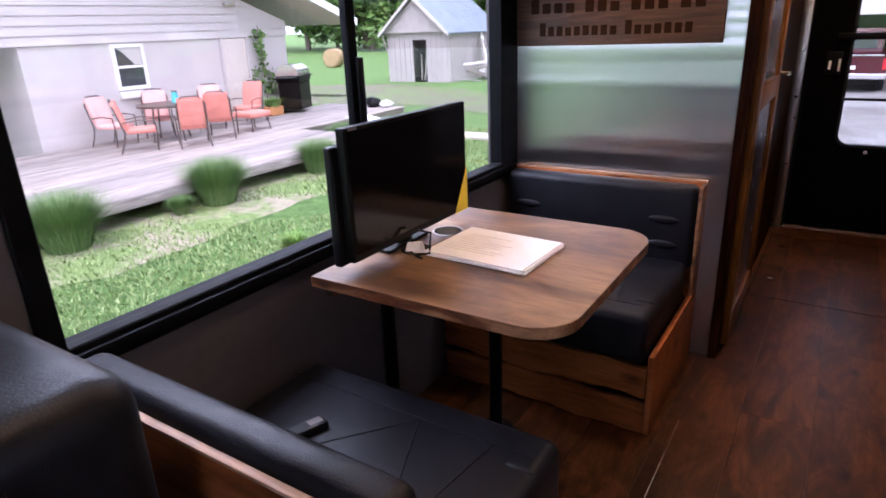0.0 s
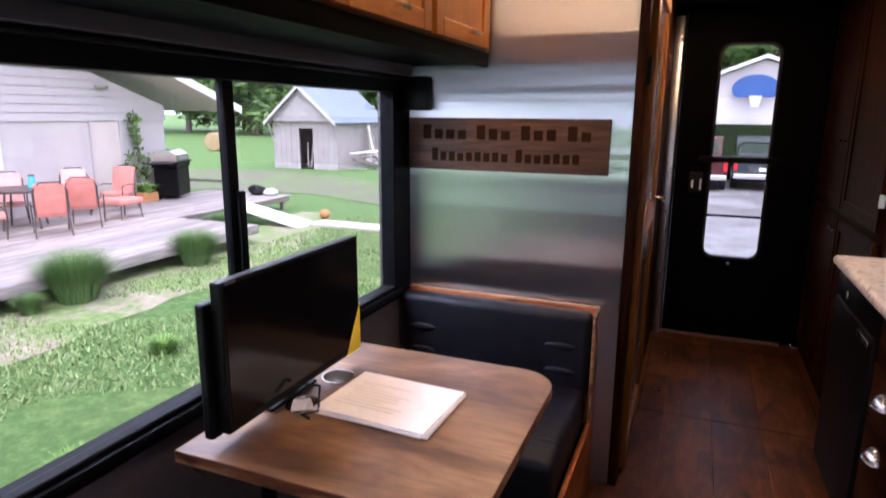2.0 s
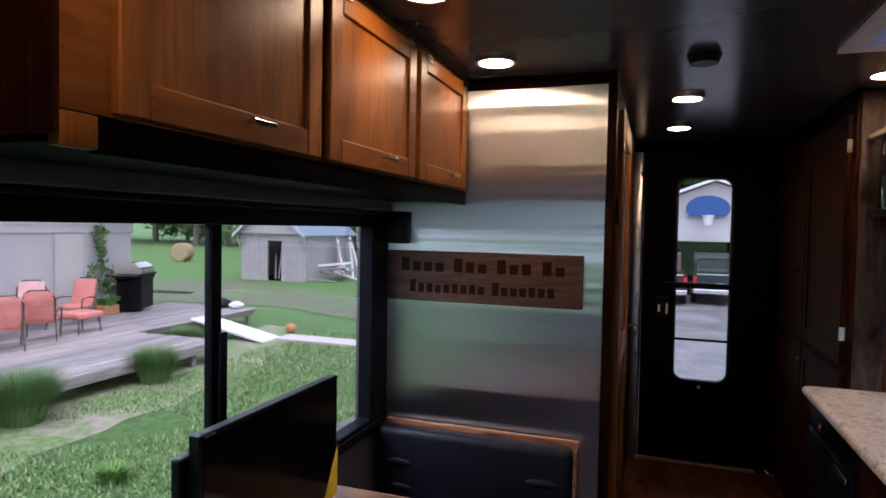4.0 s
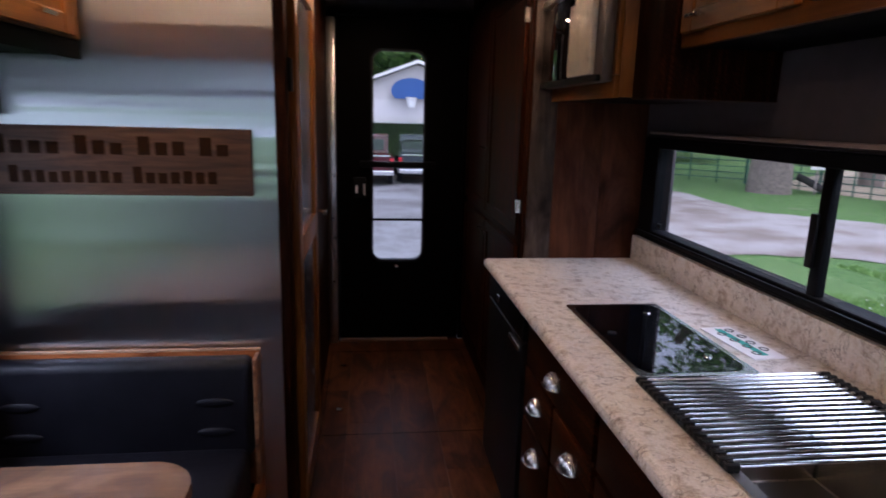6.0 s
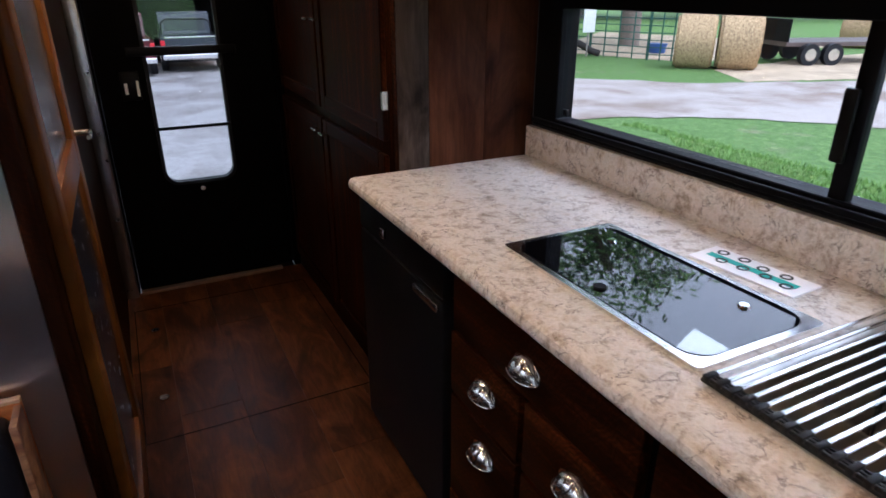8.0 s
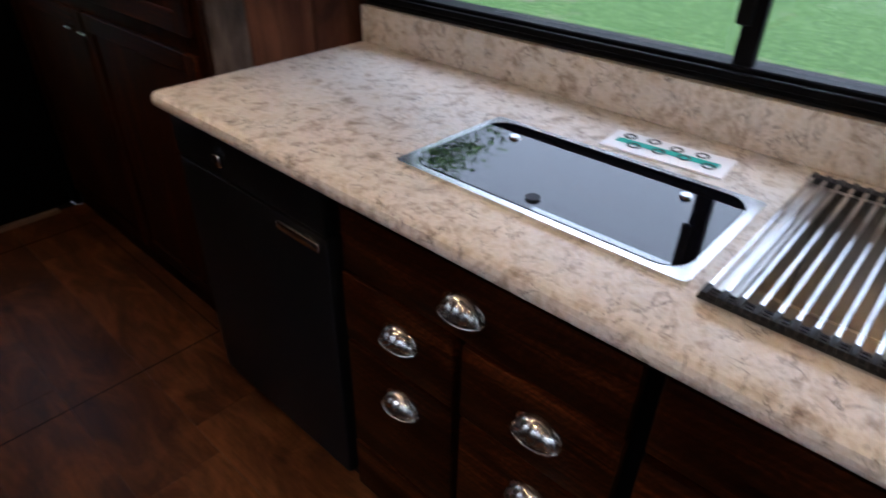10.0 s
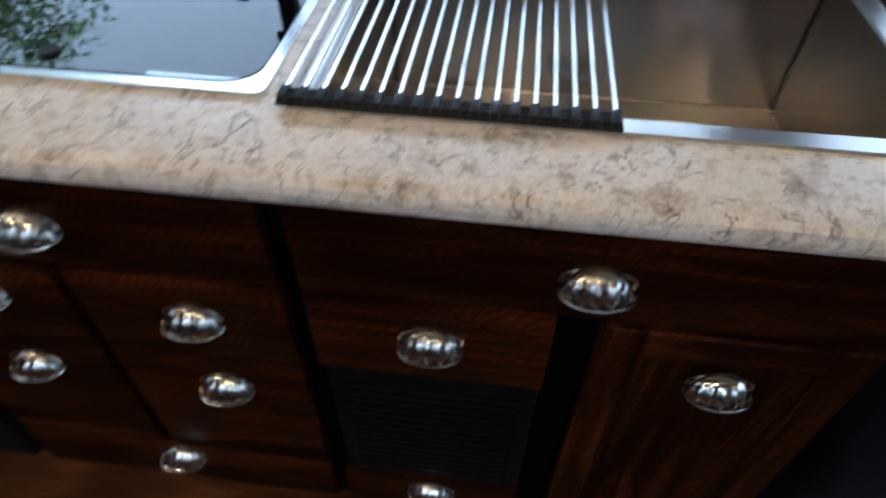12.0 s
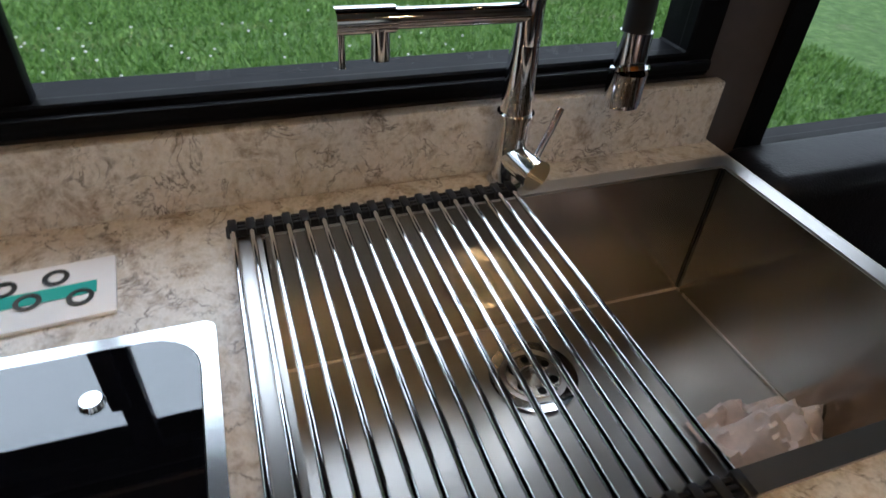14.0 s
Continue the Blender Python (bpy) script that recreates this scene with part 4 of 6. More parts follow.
top = part("tabletop", holed_slab(moved(rounded(0.702, 0.74, 0.11, 8, (0, 1, 1, 0)), -0.727, 1.412), HOLES, 0.694, 0.723), table_wood, table)
top.location = to
part("edge_band", frame_slab(bmesh.new(), moved(rounded(0.704, 0.742, 0.11, 8, (0, 1, 1, 0)), -0.728, 1.411), moved(rounded(0.7018, 0.7398, 0.11, 8, (0, 1, 1, 0)), -0.7269, 1.4121), 0.6945, 0.7215), table_edge, table).location = to
for x, y, r in HOLES:
    bm = frame_slab(bmesh.new(), circ(r - 0.0005, 32), circ(r - 0.0025, 32), -0.055, 0.0)
    frame_slab(bm, circ(r + 0.0012, 32), circ(r - 0.0025, 32), 0.0003, 0.0012)
    rod(bm, (0, 0, -0.057), (0, 0, -0.055), r - 0.001, 32)
    part("cup_holder", bm, nickel, table, "recessed steel cup holder", True).location = to + Vector((x, y, 0.723))
for x, y in ((-0.455, 1.925), (-0.68, 1.66)):
    bm = bmesh.new()
    rod(bm, (x, y, 0.004), (x, y, 0.02), 0.07, 24, 0.06)
    rod(bm, (x, y, 0.02), (x, y, 0.693), 0.022, 20)
    part("leg", bm, black_frame, table, smooth=True).location = to
wbox("catch", (-0.7, 1.43, 0.665), (-0.67, 1.45, 0.6935), nickel, table, 0.004)

pale_ink = mat("faint_print", (0.5, 0.48, 0.48), 0.7)
book = thing("paper_stack", "open stack of white printed pages lying on the table", "papers", (-0.385, 1.795, 0.7235))
book.rotation_euler = (0, 0, radians(-3))
for k, (w, h, dx, dy, a) in enumerate(((0.155, 0.122, 0.004, 0.0, 1.4), (0.154, 0.122, -0.004, -0.003, -1.2), (0.155, 0.121, 0.003, 0.002, 0.7), (0.154, 0.122, -0.001, 0.0, 0.0))):
    o = part("page_block", box(bmesh.new(), (-w + dx, -h + dy, 0.0005 + k * 0.0035), (w + dx, h + dy, 0.0037 + k * 0.0035), 0.0006, 1), paper, book)
    o.rotation_euler = (0, 0, radians(a))
random.seed(12)
for k in range(9):
    x, y = random.uniform(-0.13, -0.11), 0.06 - k * 0.016
    part("text_line", box(bmesh.new(), (x, y, 0.0146), (x + random.uniform(0.05, 0.2), y + 0.0022, 0.0148)), pale_ink, book)

tagp = thing("paper_tag", "curled pale paper tag standing beside the screen", "tag", (-0.58, 1.672, 0.7235))
bm = bmesh.new()
for k in range(7):
    f = k / 6
    for dx in (0, 1):
        bm.verts.new((0.03 * dx + 0.01 * f, -0.05 * f + 0.02 * dx, 0.002 + 0.045 * math.sin(f * 2.6)))
bm.verts.ensure_lookup_table()
for k in range(6):
    bm.faces.new([bm.verts[i] for i in (2 * k, 2 * k + 1, 2 * k + 3, 2 * k + 2)])
bmesh.ops.solidify(bm, geom=list(bm.faces), thickness=0.001)
part("strip", bm, paper, tagp, smooth=True)

tv = thing("television", "thin black flat television standing on the table, switched off", "television", (-0.605, 1.735, 0.724))
tv.rotation_euler = (0, 0, 0)
part("case", box(bmesh.new(), (-0.028, -0.283, 0.04), (0.0, 0.283, 0.385), 0.004), black_plastic, tv)
part("screen", box(bmesh.new(), (0.0005, -0.272, 0.062), (0.002, 0.272, 0.375)), screen_black, tv)
part("back_hump", box(bmesh.new(), (-0.06, -0.2, 0.08), (-0.0285, 0.2, 0.3), 0.012), black_plastic, tv)
part("foot", box(bmesh.new(), (-0.1, -0.1, 0.0005), (-0.03, 0.1, 0.01), 0.004), black_plastic, tv)
part("rear_shell", box(bmesh.new(), (-0.055, -0.303, 0.03), (-0.03, 0.1, 0.34), 0.006), black_plastic, tv)
part("neck", box(bmesh.new(), (-0.06, -0.03, 0.01), (-0.045, 0.03, 0.1)), black_plastic, tv)
part("sticker", slab(bmesh.new(), [(0.205, 0.042), (0.2825, 0.042), (0.2825, 0.185)], 0.0021, 0.0028, "x"), yellow, tv, "yellow triangular sticker")
part("badge", box(bmesh.new(), (0.001, -0.268, 0.377), (0.0015, -0.235, 0.383)), grey_metal, tv)
cable = thing("cable", "thin black cable lying on the table", "cable", (-0.58, 1.7, 0.727))
part("lead", tube(bmesh.new(), [(0, 0, 0.06), (0.03, 0.02, 0.05), (0.05, -0.02, 0.004), (0.02, -0.05, 0.002), (0.05, -0.06, 0.002)], 0.0035, 8), rubber, cable, smooth=True)

remote = thing("remote_control", "small black remote control lying on the seat", "remote control", (-0.565, 1.178, 0.441))
remote.rotation_euler = (0, 0, radians(70))
part("case", box(bmesh.new(), (-0.055, -0.02, 0.0), (0.055, 0.02, 0.018), 0.004), black_plastic, remote)
part("keys", box(bmesh.new(), (0.01, -0.012, 0.0182), (0.045, 0.012, 0.02), 0.001, 1), wall_grey, remote)

# seat behind the dinette and sofa beside the counter
chair = thing("leather_armchair", "black leather armchair with a rounded seamed back", "armchair", (-0.55, 0.3, 0))
cushion("backrest", (-0.81, 0.42, 0.35), (-0.35, 0.735, 0.915), 0.06, chair)
cushion("seat", (-0.8, -0.25, 0.2), (-0.3, 0.42, 0.45), 0.06, chair)
wbox("plinth", (-0.78, -0.2, 0.004), (-0.34, 0.6, 0.2), black_paint, chair, 0.01)
part("seam", tube(bmesh.new(), [(-0.349, 0.54, 0.45), (-0.351, 0.54, 0.84), (-0.37, 0.54, 0.895), (-0.41, 0.54, 0.916), (-0.75, 0.54, 0.917)], 0.006, 8), leather, chair, smooth=True).location = -chair.location

sofa = thing("leather_sofa", "black leather sofa standing against the counter end", "sofa", (1.1, 0.5, 0))
cushion("arm", (0.82, 1.05, 0.05), (1.35, 1.31, 0.66), 0.07, sofa)
cushion("seat", (0.85, -0.6, 0.1), (1.35, 1.04, 0.45), 0.06, sofa)
cushion("backrest", (1.35, -0.6, 0.3), (1.5, 1.3, 0.9), 0.035, sofa)

# ---- sign ----
sign = thing("wooden_sign", "brown wooden sign with two rows of dark routed lettering", "sign", (-0.405, 2.79, 1.34))
part("board", box(bmesh.new(), (-0.4, 0.0, -0.102), (0.4, 0.0155, 0.102), 0.003, 1), sign_wood, sign)
random.seed(9)


routed = mat("routed_groove", (0.026, 0.012, 0.006), 0.9, Specular_IOR_Level=0.02)


def bars(x0, x1, z0, z1, words):
    total = sum(w for w in words) + 0.6 * (len(words) - 1)
    u = (x1 - x0) / total
    x = x0
    for w in words:
        for k in range(w):
            hgt = (z1 - z0) * (1.0 if k == 0 else random.uniform(0.62, 0.78))
            part("letter", box(bmesh.new(), (x + 0.12 * u, -0.0012, z0), (x + 0.82 * u, -0.0002, z0 + hgt)), routed, sign)
            x += u
        x += 0.6 * u


bars(-0.34, 0.34, 0.02, 0.075, (4, 3, 3, 2))
bars(-0.3, 0.3, -0.065, -0.015, (9, 7))

# ---- outdoors: materials ----
grass_mat = mat("lawn", (0.1, 0.18, 0.045), 0.9)
gv = coords(grass_mat, (1, 1, 1), False)
g1 = noise_tex(grass_mat, gv, 0.55, 6, 0.65)
g2 = noise_tex(grass_mat, gv, 7.0, 8, 0.85)
gc = ramp(grass_mat, g2, [(0.3, (0.042, 0.1, 0.018)), (0.5, (0.1, 0.2, 0.04)), (0.7, (0.23, 0.34, 0.1))])
gc = mix(grass_mat, ramp(grass_mat, g1, [(0.6, (0, 0, 0)), (0.72, (0.75, 0.75, 0.75))]), gc, ramp(grass_mat, g2, [(0.3, (0.2, 0.16, 0.1)), (0.7, (0.34, 0.3, 0.2))]))
paint(grass_mat, gc)
bump(grass_mat, g2, 0.8, 0.08)

gravel_mat = mat("pale_gravel", (0.5, 0.46, 0.43), 0.95)
gv = coords(gravel_mat, (1, 1, 1), False)
r1, r2 = ramp(gravel_mat, noise_tex(gravel_mat, gv, 0.6, 5, 0.6), [(0.38, (0, 0, 0)), (0.6, (1, 1, 1))]), noise_tex(gravel_mat, gv, 14, 6, 0.7)
rc = mix(gravel_mat, r1, ramp(gravel_mat, r2, [(0.3, (0.13, 0.095, 0.07)), (0.7, (0.28, 0.22, 0.18))]), ramp(gravel_mat, r2, [(0.3, (0.28, 0.24, 0.21)), (0.7, (0.44, 0.4, 0.37))]))
paint(gravel_mat, rc)
bump(gravel_mat, r2, 0.6, 0.03)
straw_ground = plain("trodden_straw", (0.42, 0.33, 0.22), 0.95, spread=0.3, scale=1.5, relief=0.5)
straw = plain("hay", (0.4, 0.28, 0.15), 0.95, spread=0.45, scale=14, relief=1.0)
siding = plain("pale_siding_paint", (0.54, 0.495, 0.475), 0.65, spread=0.05, scale=2)
shed_paint = plain("shed_boards", (0.4, 0.355, 0.345), 0.75, spread=0.14, scale=3)
roof_metal = plain("blue_grey_roofing", (0.19, 0.23, 0.28), 0.6, spread=0.15, scale=2)
shingle = plain("roof_shingles", (0.42, 0.39, 0.37), 0.85, spread=0.25, scale=10)
soffit_mat = plain("soffit_boards", (0.46, 0.41, 0.35), 0.7)
mud = mat("mud", (0.16, 0.13, 0.1), 0.8)
mv = coords(mud, (1, 1, 1), False)
m1, m2 = noise_tex(mud, mv, 0.8, 6, 0.65), noise_tex(mud, mv, 9.0, 6, 0.75)
mc = ramp(mud, m2, [(0.3, (0.085, 0.07, 0.05)), (0.7, (0.22, 0.18, 0.14))])
mc = mix(mud, ramp(mud, m1, [(0.36, (0, 0, 0)), (0.6, (1, 1, 1))]), mc, ramp(mud, m2, [(0.3, (0.055, 0.1, 0.022)), (0.7, (0.19, 0.26, 0.08))]))
paint(mud, mc)
bump(mud, m2, 0.7, 0.06)
puddle_mat = mat("puddle_water", (0.1, 0.09, 0.08), 0.05)
salmon = plain("salmon_cushion", (0.68, 0.24, 0.19), 0.8, spread=0.15, scale=6)
pale_salmon = plain("faded_salmon_cushion", (0.76, 0.42, 0.38), 0.8, spread=0.12, scale=6)
bronze = plain("bronze_tube", (0.12, 0.09, 0.08), 0.4, 0.4)
window_dark = mat("dark_house_pane", (0.05, 0.055, 0.06), 0.08)
green_pipe = plain("green_pipe", (0.02, 0.09, 0.06), 0.5)
bark = plain("bark", (0.2, 0.16, 0.13), 0.9, spread=0.4, scale=12, relief=1.0)
blue_plastic = plain("blue_plastic", (0.025, 0.08, 0.26), 0.35)
car_red = plain("dark_red_car_paint", (0.06, 0.01, 0.014), 0.15)
tail_red = mat("tail_light", (0.5, 0.02, 0.03), 0.2)
bare = mat("terracotta", (0.5, 0.22, 0.08), 0.7)


def leaf_mat(name, lo, hi):
    m = mat(name, hi, 0.7)
    geo = node(m, "ShaderNodeNewGeometry")
    paint(m, ramp(m, geo.outputs["Random Per Island"], [(0.0, lo), (1.0, hi)]))
    m.node_tree.nodes["Principled BSDF"].inputs["Transmission Weight"].default_value = 0.0
    return m


leaves = leaf_mat("tree_leaves", (0.045, 0.1, 0.02), (0.19, 0.32, 0.08))
blades = leaf_mat("grass_blades", (0.075, 0.17, 0.025), (0.24, 0.4, 0.09))
clump_green = leaf_mat("clump_blades", (0.06, 0.13, 0.035), (0.2, 0.31, 0.1))

# ---- outdoors: ground ----
ground = tagged(part("ground", slab(bmesh.new(), rect(-600, 600, -600, 600), GROUND - 0.5, GROUND), grass_mat), "green lawn with weeds and bare patches", "ground", kind="structure")


def ribbon(name, left, right, z, material, label):
    bm = bmesh.new()
    n = 40
    def along(pts, f):
        f *= len(pts) - 1
        i = min(int(f), len(pts) - 2)
        a, b = Vector(pts[i]), Vector(pts[i + 1])
        return a + (b - a) * (f - i)
    rows = []
    for k in range(n + 1):
        a, b = along(left, k / n), along(right, k / n)
        j = 0.25 * noise.noise(Vector((k * 0.7, 3, z)))
        d = (b - a).normalized()
        rows.append([bm.verts.new((*(a - d * j), z)), bm.verts.new((*((a + b) / 2), z + 0.002)), bm.verts.new((*(b + d * j), z))])
    for a, b in zip(rows, rows[1:]):
        for k in range(2):
            bm.faces.new((a[k], b[k], b[k + 1], a[k + 1]))
    return tagged(part(name, bm, material), label, "driveway", kind="structure")


ribbon("driveway", [(40, -14), (20, -1.0), (13.8, 6.7), (12.3, 8.85), (10.8, 10.2), (9.4, 11.05), (7.6, 11.5), (5.0, 11.2), (2.6, 8.5), (-2.5, 9.5)], [(46, -2), (27, 7.6), (18.8, 12.3), (15.8, 13.4), (14.3, 14.0), (12.9, 15.5), (11.2, 16.9), (11.4, 21), (9, 34), (-6, 34)], GROUND + 0.02, gravel_mat, "pale wet gravel driveway with puddled dirt")
# Gravel before the door, greyer and darker than the drive.
dark_gravel = mat("dark_gravel", (0.16, 0.15, 0.145), 0.6)
wv = coords(dark_gravel, (1, 1, 1), False)
w1, w2 = noise_tex(dark_gravel, wv, 0.7, 6, 0.65, 0.8), noise_tex(dark_gravel, wv, 16, 6, 0.7)
wc = mix(dark_gravel, ramp(dark_gravel, w1, [(0.4, (0, 0, 0)), (0.6, (1, 1, 1))]), ramp(dark_gravel, w2, [(0.3, (0.07, 0.06, 0.055)), (0.7, (0.14, 0.125, 0.115))]), ramp(dark_gravel, w2, [(0.3, (0.15, 0.145, 0.14)), (0.7, (0.27, 0.26, 0.255))]))
paint(dark_gravel, wc, (w1, 0.35, 0.8))
bump(dark_gravel, w2, 0.5, 0.02)
ribbon("apron", [(-3.5, 5.6), (-3.2, 12), (-2.5, 24.5)], [(5.2, 5.6), (5.6, 12), (6.0, 24.5)], GROUND + 0.03, dark_gravel, "dark grey gravel apron before the entrance")
ribbon("straw_yard", [(15.9, 13.6), (19, 12.6), (46, 0)], [(17.4, 16.0), (24, 17), (50, 18)], GROUND + 0.012, straw_ground, "trodden straw-coloured yard")
ribbon("pen_ground", [(16.6, 24.0), (17.6, 20.0), (18.6, 17.8)], [(27, 33), (29, 27), (30, 20)], GROUND + 0.014, straw_ground, "trodden dirt inside the stock pen")
ribbon("mud_patch", [(-22, 16.0), (-15, 15.6), (-10.5, 16.2), (-6.5, 14.6)], [(-22, 20.5), (-16, 22.2), (-12, 21.0), (-7, 17.5)], GROUND + 0.012, mud, "muddy trampled grass in front of the shed")
dirt = mat("dry_dirt", (0.36, 0.3, 0.23), 0.95)
dv = coords(dirt, (1, 1, 1), False)
d1, d2 = noise_tex(dirt, dv, 1.3, 6, 0.7), noise_tex(dirt, dv, 12.0, 6, 0.75)
dc = mix(dirt, ramp(dirt, d1, [(0.38, (0, 0, 0)), (0.55, (1, 1, 1))]), ramp(dirt, d2, [(0.3, (0.26, 0.2, 0.14)), (0.7, (0.46, 0.39, 0.31))]), ramp(dirt, d2, [(0.3, (0.075, 0.14, 0.03)), (0.7, (0.27, 0.35, 0.12))]))
paint(dirt, dc)
bump(dirt, d2, 0.6, 0.04)
ribbon("worn_lawn", [(-7.9, -2), (-7.9, 4), (-7.9, 9.4), (-8.8, 13.2)], [(-6.1, -2), (-5.7, 4), (-6.2, 9.4), (-7.8, 13.2)], GROUND + 0.008, dirt, "bare dirt and thin grass along the deck")
ribbon("puddle", [(-17.2, 17.2), (-15.0, 17.5)], [(-17.6, 18.0), (-15.2, 18.1)], GROUND + 0.022, puddle_mat, "shallow pale puddle in the mud")


def blades_mesh(n, radius, height, width, seed, lean=0.6, material=None):
    rng = random.Random(seed)
    vs, fs = [], []
    for _ in range(n):
        a, r = rng.uniform(0, 6.283), radius * rng.random() ** 0.7
        x, y = r * math.cos(a), r * math.sin(a)
        b = a + rng.uniform(-0.8, 0.8)
        h, l = height * rng.uniform(0.55, 1.0), lean * rng.uniform(0.2, 1.0) * height
        sx, sy = -math.sin(b) * width, math.cos(b) * width
        k = len(vs)
        for f, w in ((0, 1), (0.55, 0.8), (1, 0.12)):
            px, py, pz = x + math.cos(b) * l * f * f, y + math.sin(b) * l * f * f, h * (f - 0.25 * f * f * (l / height))
            vs += [(px - sx * w, py - sy * w, pz), (px + sx * w, py + sy * w, pz)]
        fs += [(k, k + 1, k + 3, k + 2), (k + 2, k + 3, k + 5, k + 4)]
    me = bpy.data.meshes.new("blades")
    me.from_pydata(vs, [], fs)
    me.materials.append(material or blades)
    return me


tuft_mesh = blades_mesh(4200, 0.26, 0.86, 0.0042, 3, 0.62, clump_green)
for x, y, s in ((-6.95, 3.62, 0.88), (-7.0, 5.78, 0.86), (-7.05, 7.9, 0.74), (-8.3, 10.0, 0.62), (-7.0, 5.15, 0.34)):
    t = thing("grass_tuft", "dense green ornamental grass clump beside the deck", "bush", (x, y, GROUND), group="grass clumps")
    o = new("blades", tuft_mesh)
    o.parent = t
    o.scale = (s, s, s)
    tagged(o, kind="stuff")
# short lawn blades near the windows
rng = random.Random(11)
def lawn_patch(x0, x1, y0, y1, n, low, high, material, label):
    vs, fs = [], []
    for _ in range(n):
        x, y = rng.uniform(x0, x1), rng.uniform(y0, y1)
        if noise.noise(Vector((x * 0.45, y * 0.45, 7))) > 0.35:
            continue
        a, h = rng.uniform(0, 6.283), rng.uniform(low, high)
        k = len(vs)
        dx, dy = math.cos(a) * 0.012, math.sin(a) * 0.012
        ox, oy = rng.uniform(-0.05, 0.05), rng.uniform(-0.05, 0.05)
        vs += [(x - dx, y - dy, GROUND), (x + dx, y + dy, GROUND), (x + ox, y + oy, GROUND + h)]
        fs.append((k, k + 1, k + 2))
    me = bpy.data.meshes.new("lawn_blades")
    me.from_pydata(vs, [], fs)
    me.materials.append(material)
    tagged(new("lawn_grass", me), label, "grass", kind="stuff")


dry_blades = leaf_mat("dry_grass_blades", (0.13, 0.21, 0.06), (0.34, 0.43, 0.17))
lawn_patch(-7.1, -2.2, -1.5, 13.0, 42000, 0.02, 0.08, dry_blades, "short pale green lawn blades beside the deck")
lawn_patch(2.4, 9.0, -4.5, 10.5, 90000, 0.03, 0.1, blades, "short green lawn blades beside the kitchen")
# white clover heads on the east lawn
bm = bmesh.new()
for _ in range(240):
    x, y = rng.uniform(2.7, 8.0), rng.uniform(-0.5, 8.5)
    bmesh.ops.create_icosphere(bm, subdivisions=1, radius=0.014, matrix=Matrix.Translation((x, y, GROUND + rng.uniform(0.05, 0.1))))
tagged(part("clover_flowers", bm, white_paint), "scattered small white clover heads in the lawn", "flowers", kind="stuff")
weed_mesh = blades_mesh(260, 0.1, 0.2, 0.012, 8, 0.9)
for x, y in ((3.3, 2.9), (3.45, 2.35), (4.3, 0.7), (3.7, 0.4), (5.2, 4.6), (-3.4, 3.0), (-4.6, 4.9)):
    t = thing("weed_tuft", "darker broad-leaved weed clump in the lawn", "weed", (x, y, GROUND), group="lawn weeds")
    o = new("blades", weed_mesh)
    o.parent = t
    tagged(o, kind="stuff")

# ---- house with deck ----
house = thing("house", "pale one-storey house with lap siding above and a low gable", "house", (-15, 8, GROUND))
HO = -Vector(house.location)
wbox("wall", (-19, 5.8, GROUND), (-11.9, 12.1, 1.28), siding, house)
wbox("recess_wall", (-19, -8, GROUND), (-13.2, 5.79, 1.28), siding, house)
for k in range(13):
    z0 = 1.27 + k * 0.17
    z1 = z0 + 0.167
    ya = 12.14 if z0 < 1.6 else 12.14 - (z0 - 1.6) / 0.353
    yb = 12.14 if z1 < 1.6 else 12.14 - (z1 - 1.6) / 0.353
    bm = bmesh.new()
    low = [bm.verts.new(p) for p in ((-11.9, -8, z0), (-11.855, -8, z0), (-11.855, ya, z0), (-11.9, ya, z0))]
    high = [bm.verts.new(p) for p in ((-11.9, -8, z1), (-11.878, -8, z1), (-11.878, yb, z1), (-11.9, yb, z1))]
    bm.faces.new(low[::-1])
    bm.faces.new(high)
    for a in range(4):
        bm.faces.new((low[a], low[(a + 1) % 4], high[(a + 1) % 4], high[a]))
    bmesh.ops.recalc_face_normals(bm, faces=bm.faces)
    part("siding_board", bm, siding, house).location = HO
part("gable_wall", slab(bmesh.new(), [(-8, 1.281), (12.1, 1.281), (12.1, 1.6), (4.0, 4.4), (-8, 2.2)], -12.1, -11.905, "x"), siding, house).location = HO
bm = slab(bmesh.new(), [(13.7, 1.5), (13.72, 1.62), (3.0, 5.4), (-8.0, 1.5), (-8.0, 1.4), (3.0, 5.28)], -19.5, -10.9, "x")
part("roof", bm, shingle, house).location = HO
bm = slab(bmesh.new(), [(13.74, 1.44), (13.76, 1.62), (3.0, 5.43), (3.0, 5.25)], -10.9, -10.86, "x")
part("fascia", bm, white_paint, house).location = HO
bm = slab(bmesh.new(), [(13.68, 1.485), (3.0, 5.26), (3.0, 5.255), (13.66, 1.478)], -11.85, -10.91, "x")
part("soffit", bm, soffit_mat, house).location = HO
hw = thing_part("window", house, (-11.9, 7.8, 0.8))
for lo, hi in (((-11.9, 7.45, 0.36), (-11.84, 7.52, 1.24)), ((-11.9, 8.07, 0.36), (-11.84, 8.14, 1.24)), ((-11.9, 7.52, 1.17), (-11.84, 8.07, 1.24)), ((-11.9, 7.52, 0.36), (-11.84, 8.07, 0.43)), ((-11.9, 7.52, 0.78), (-11.845, 8.07, 0.83))):
    o = wbox("frame", lo, hi, white_paint)
    o.parent = hw
    o.location = o.location - house.location - hw.location
o = wbox("pane", (-11.899, 7.52, 0.43), (-11.87, 8.07, 1.17), window_dark)
o.parent = hw
o.location = o.location - house.location - hw.location
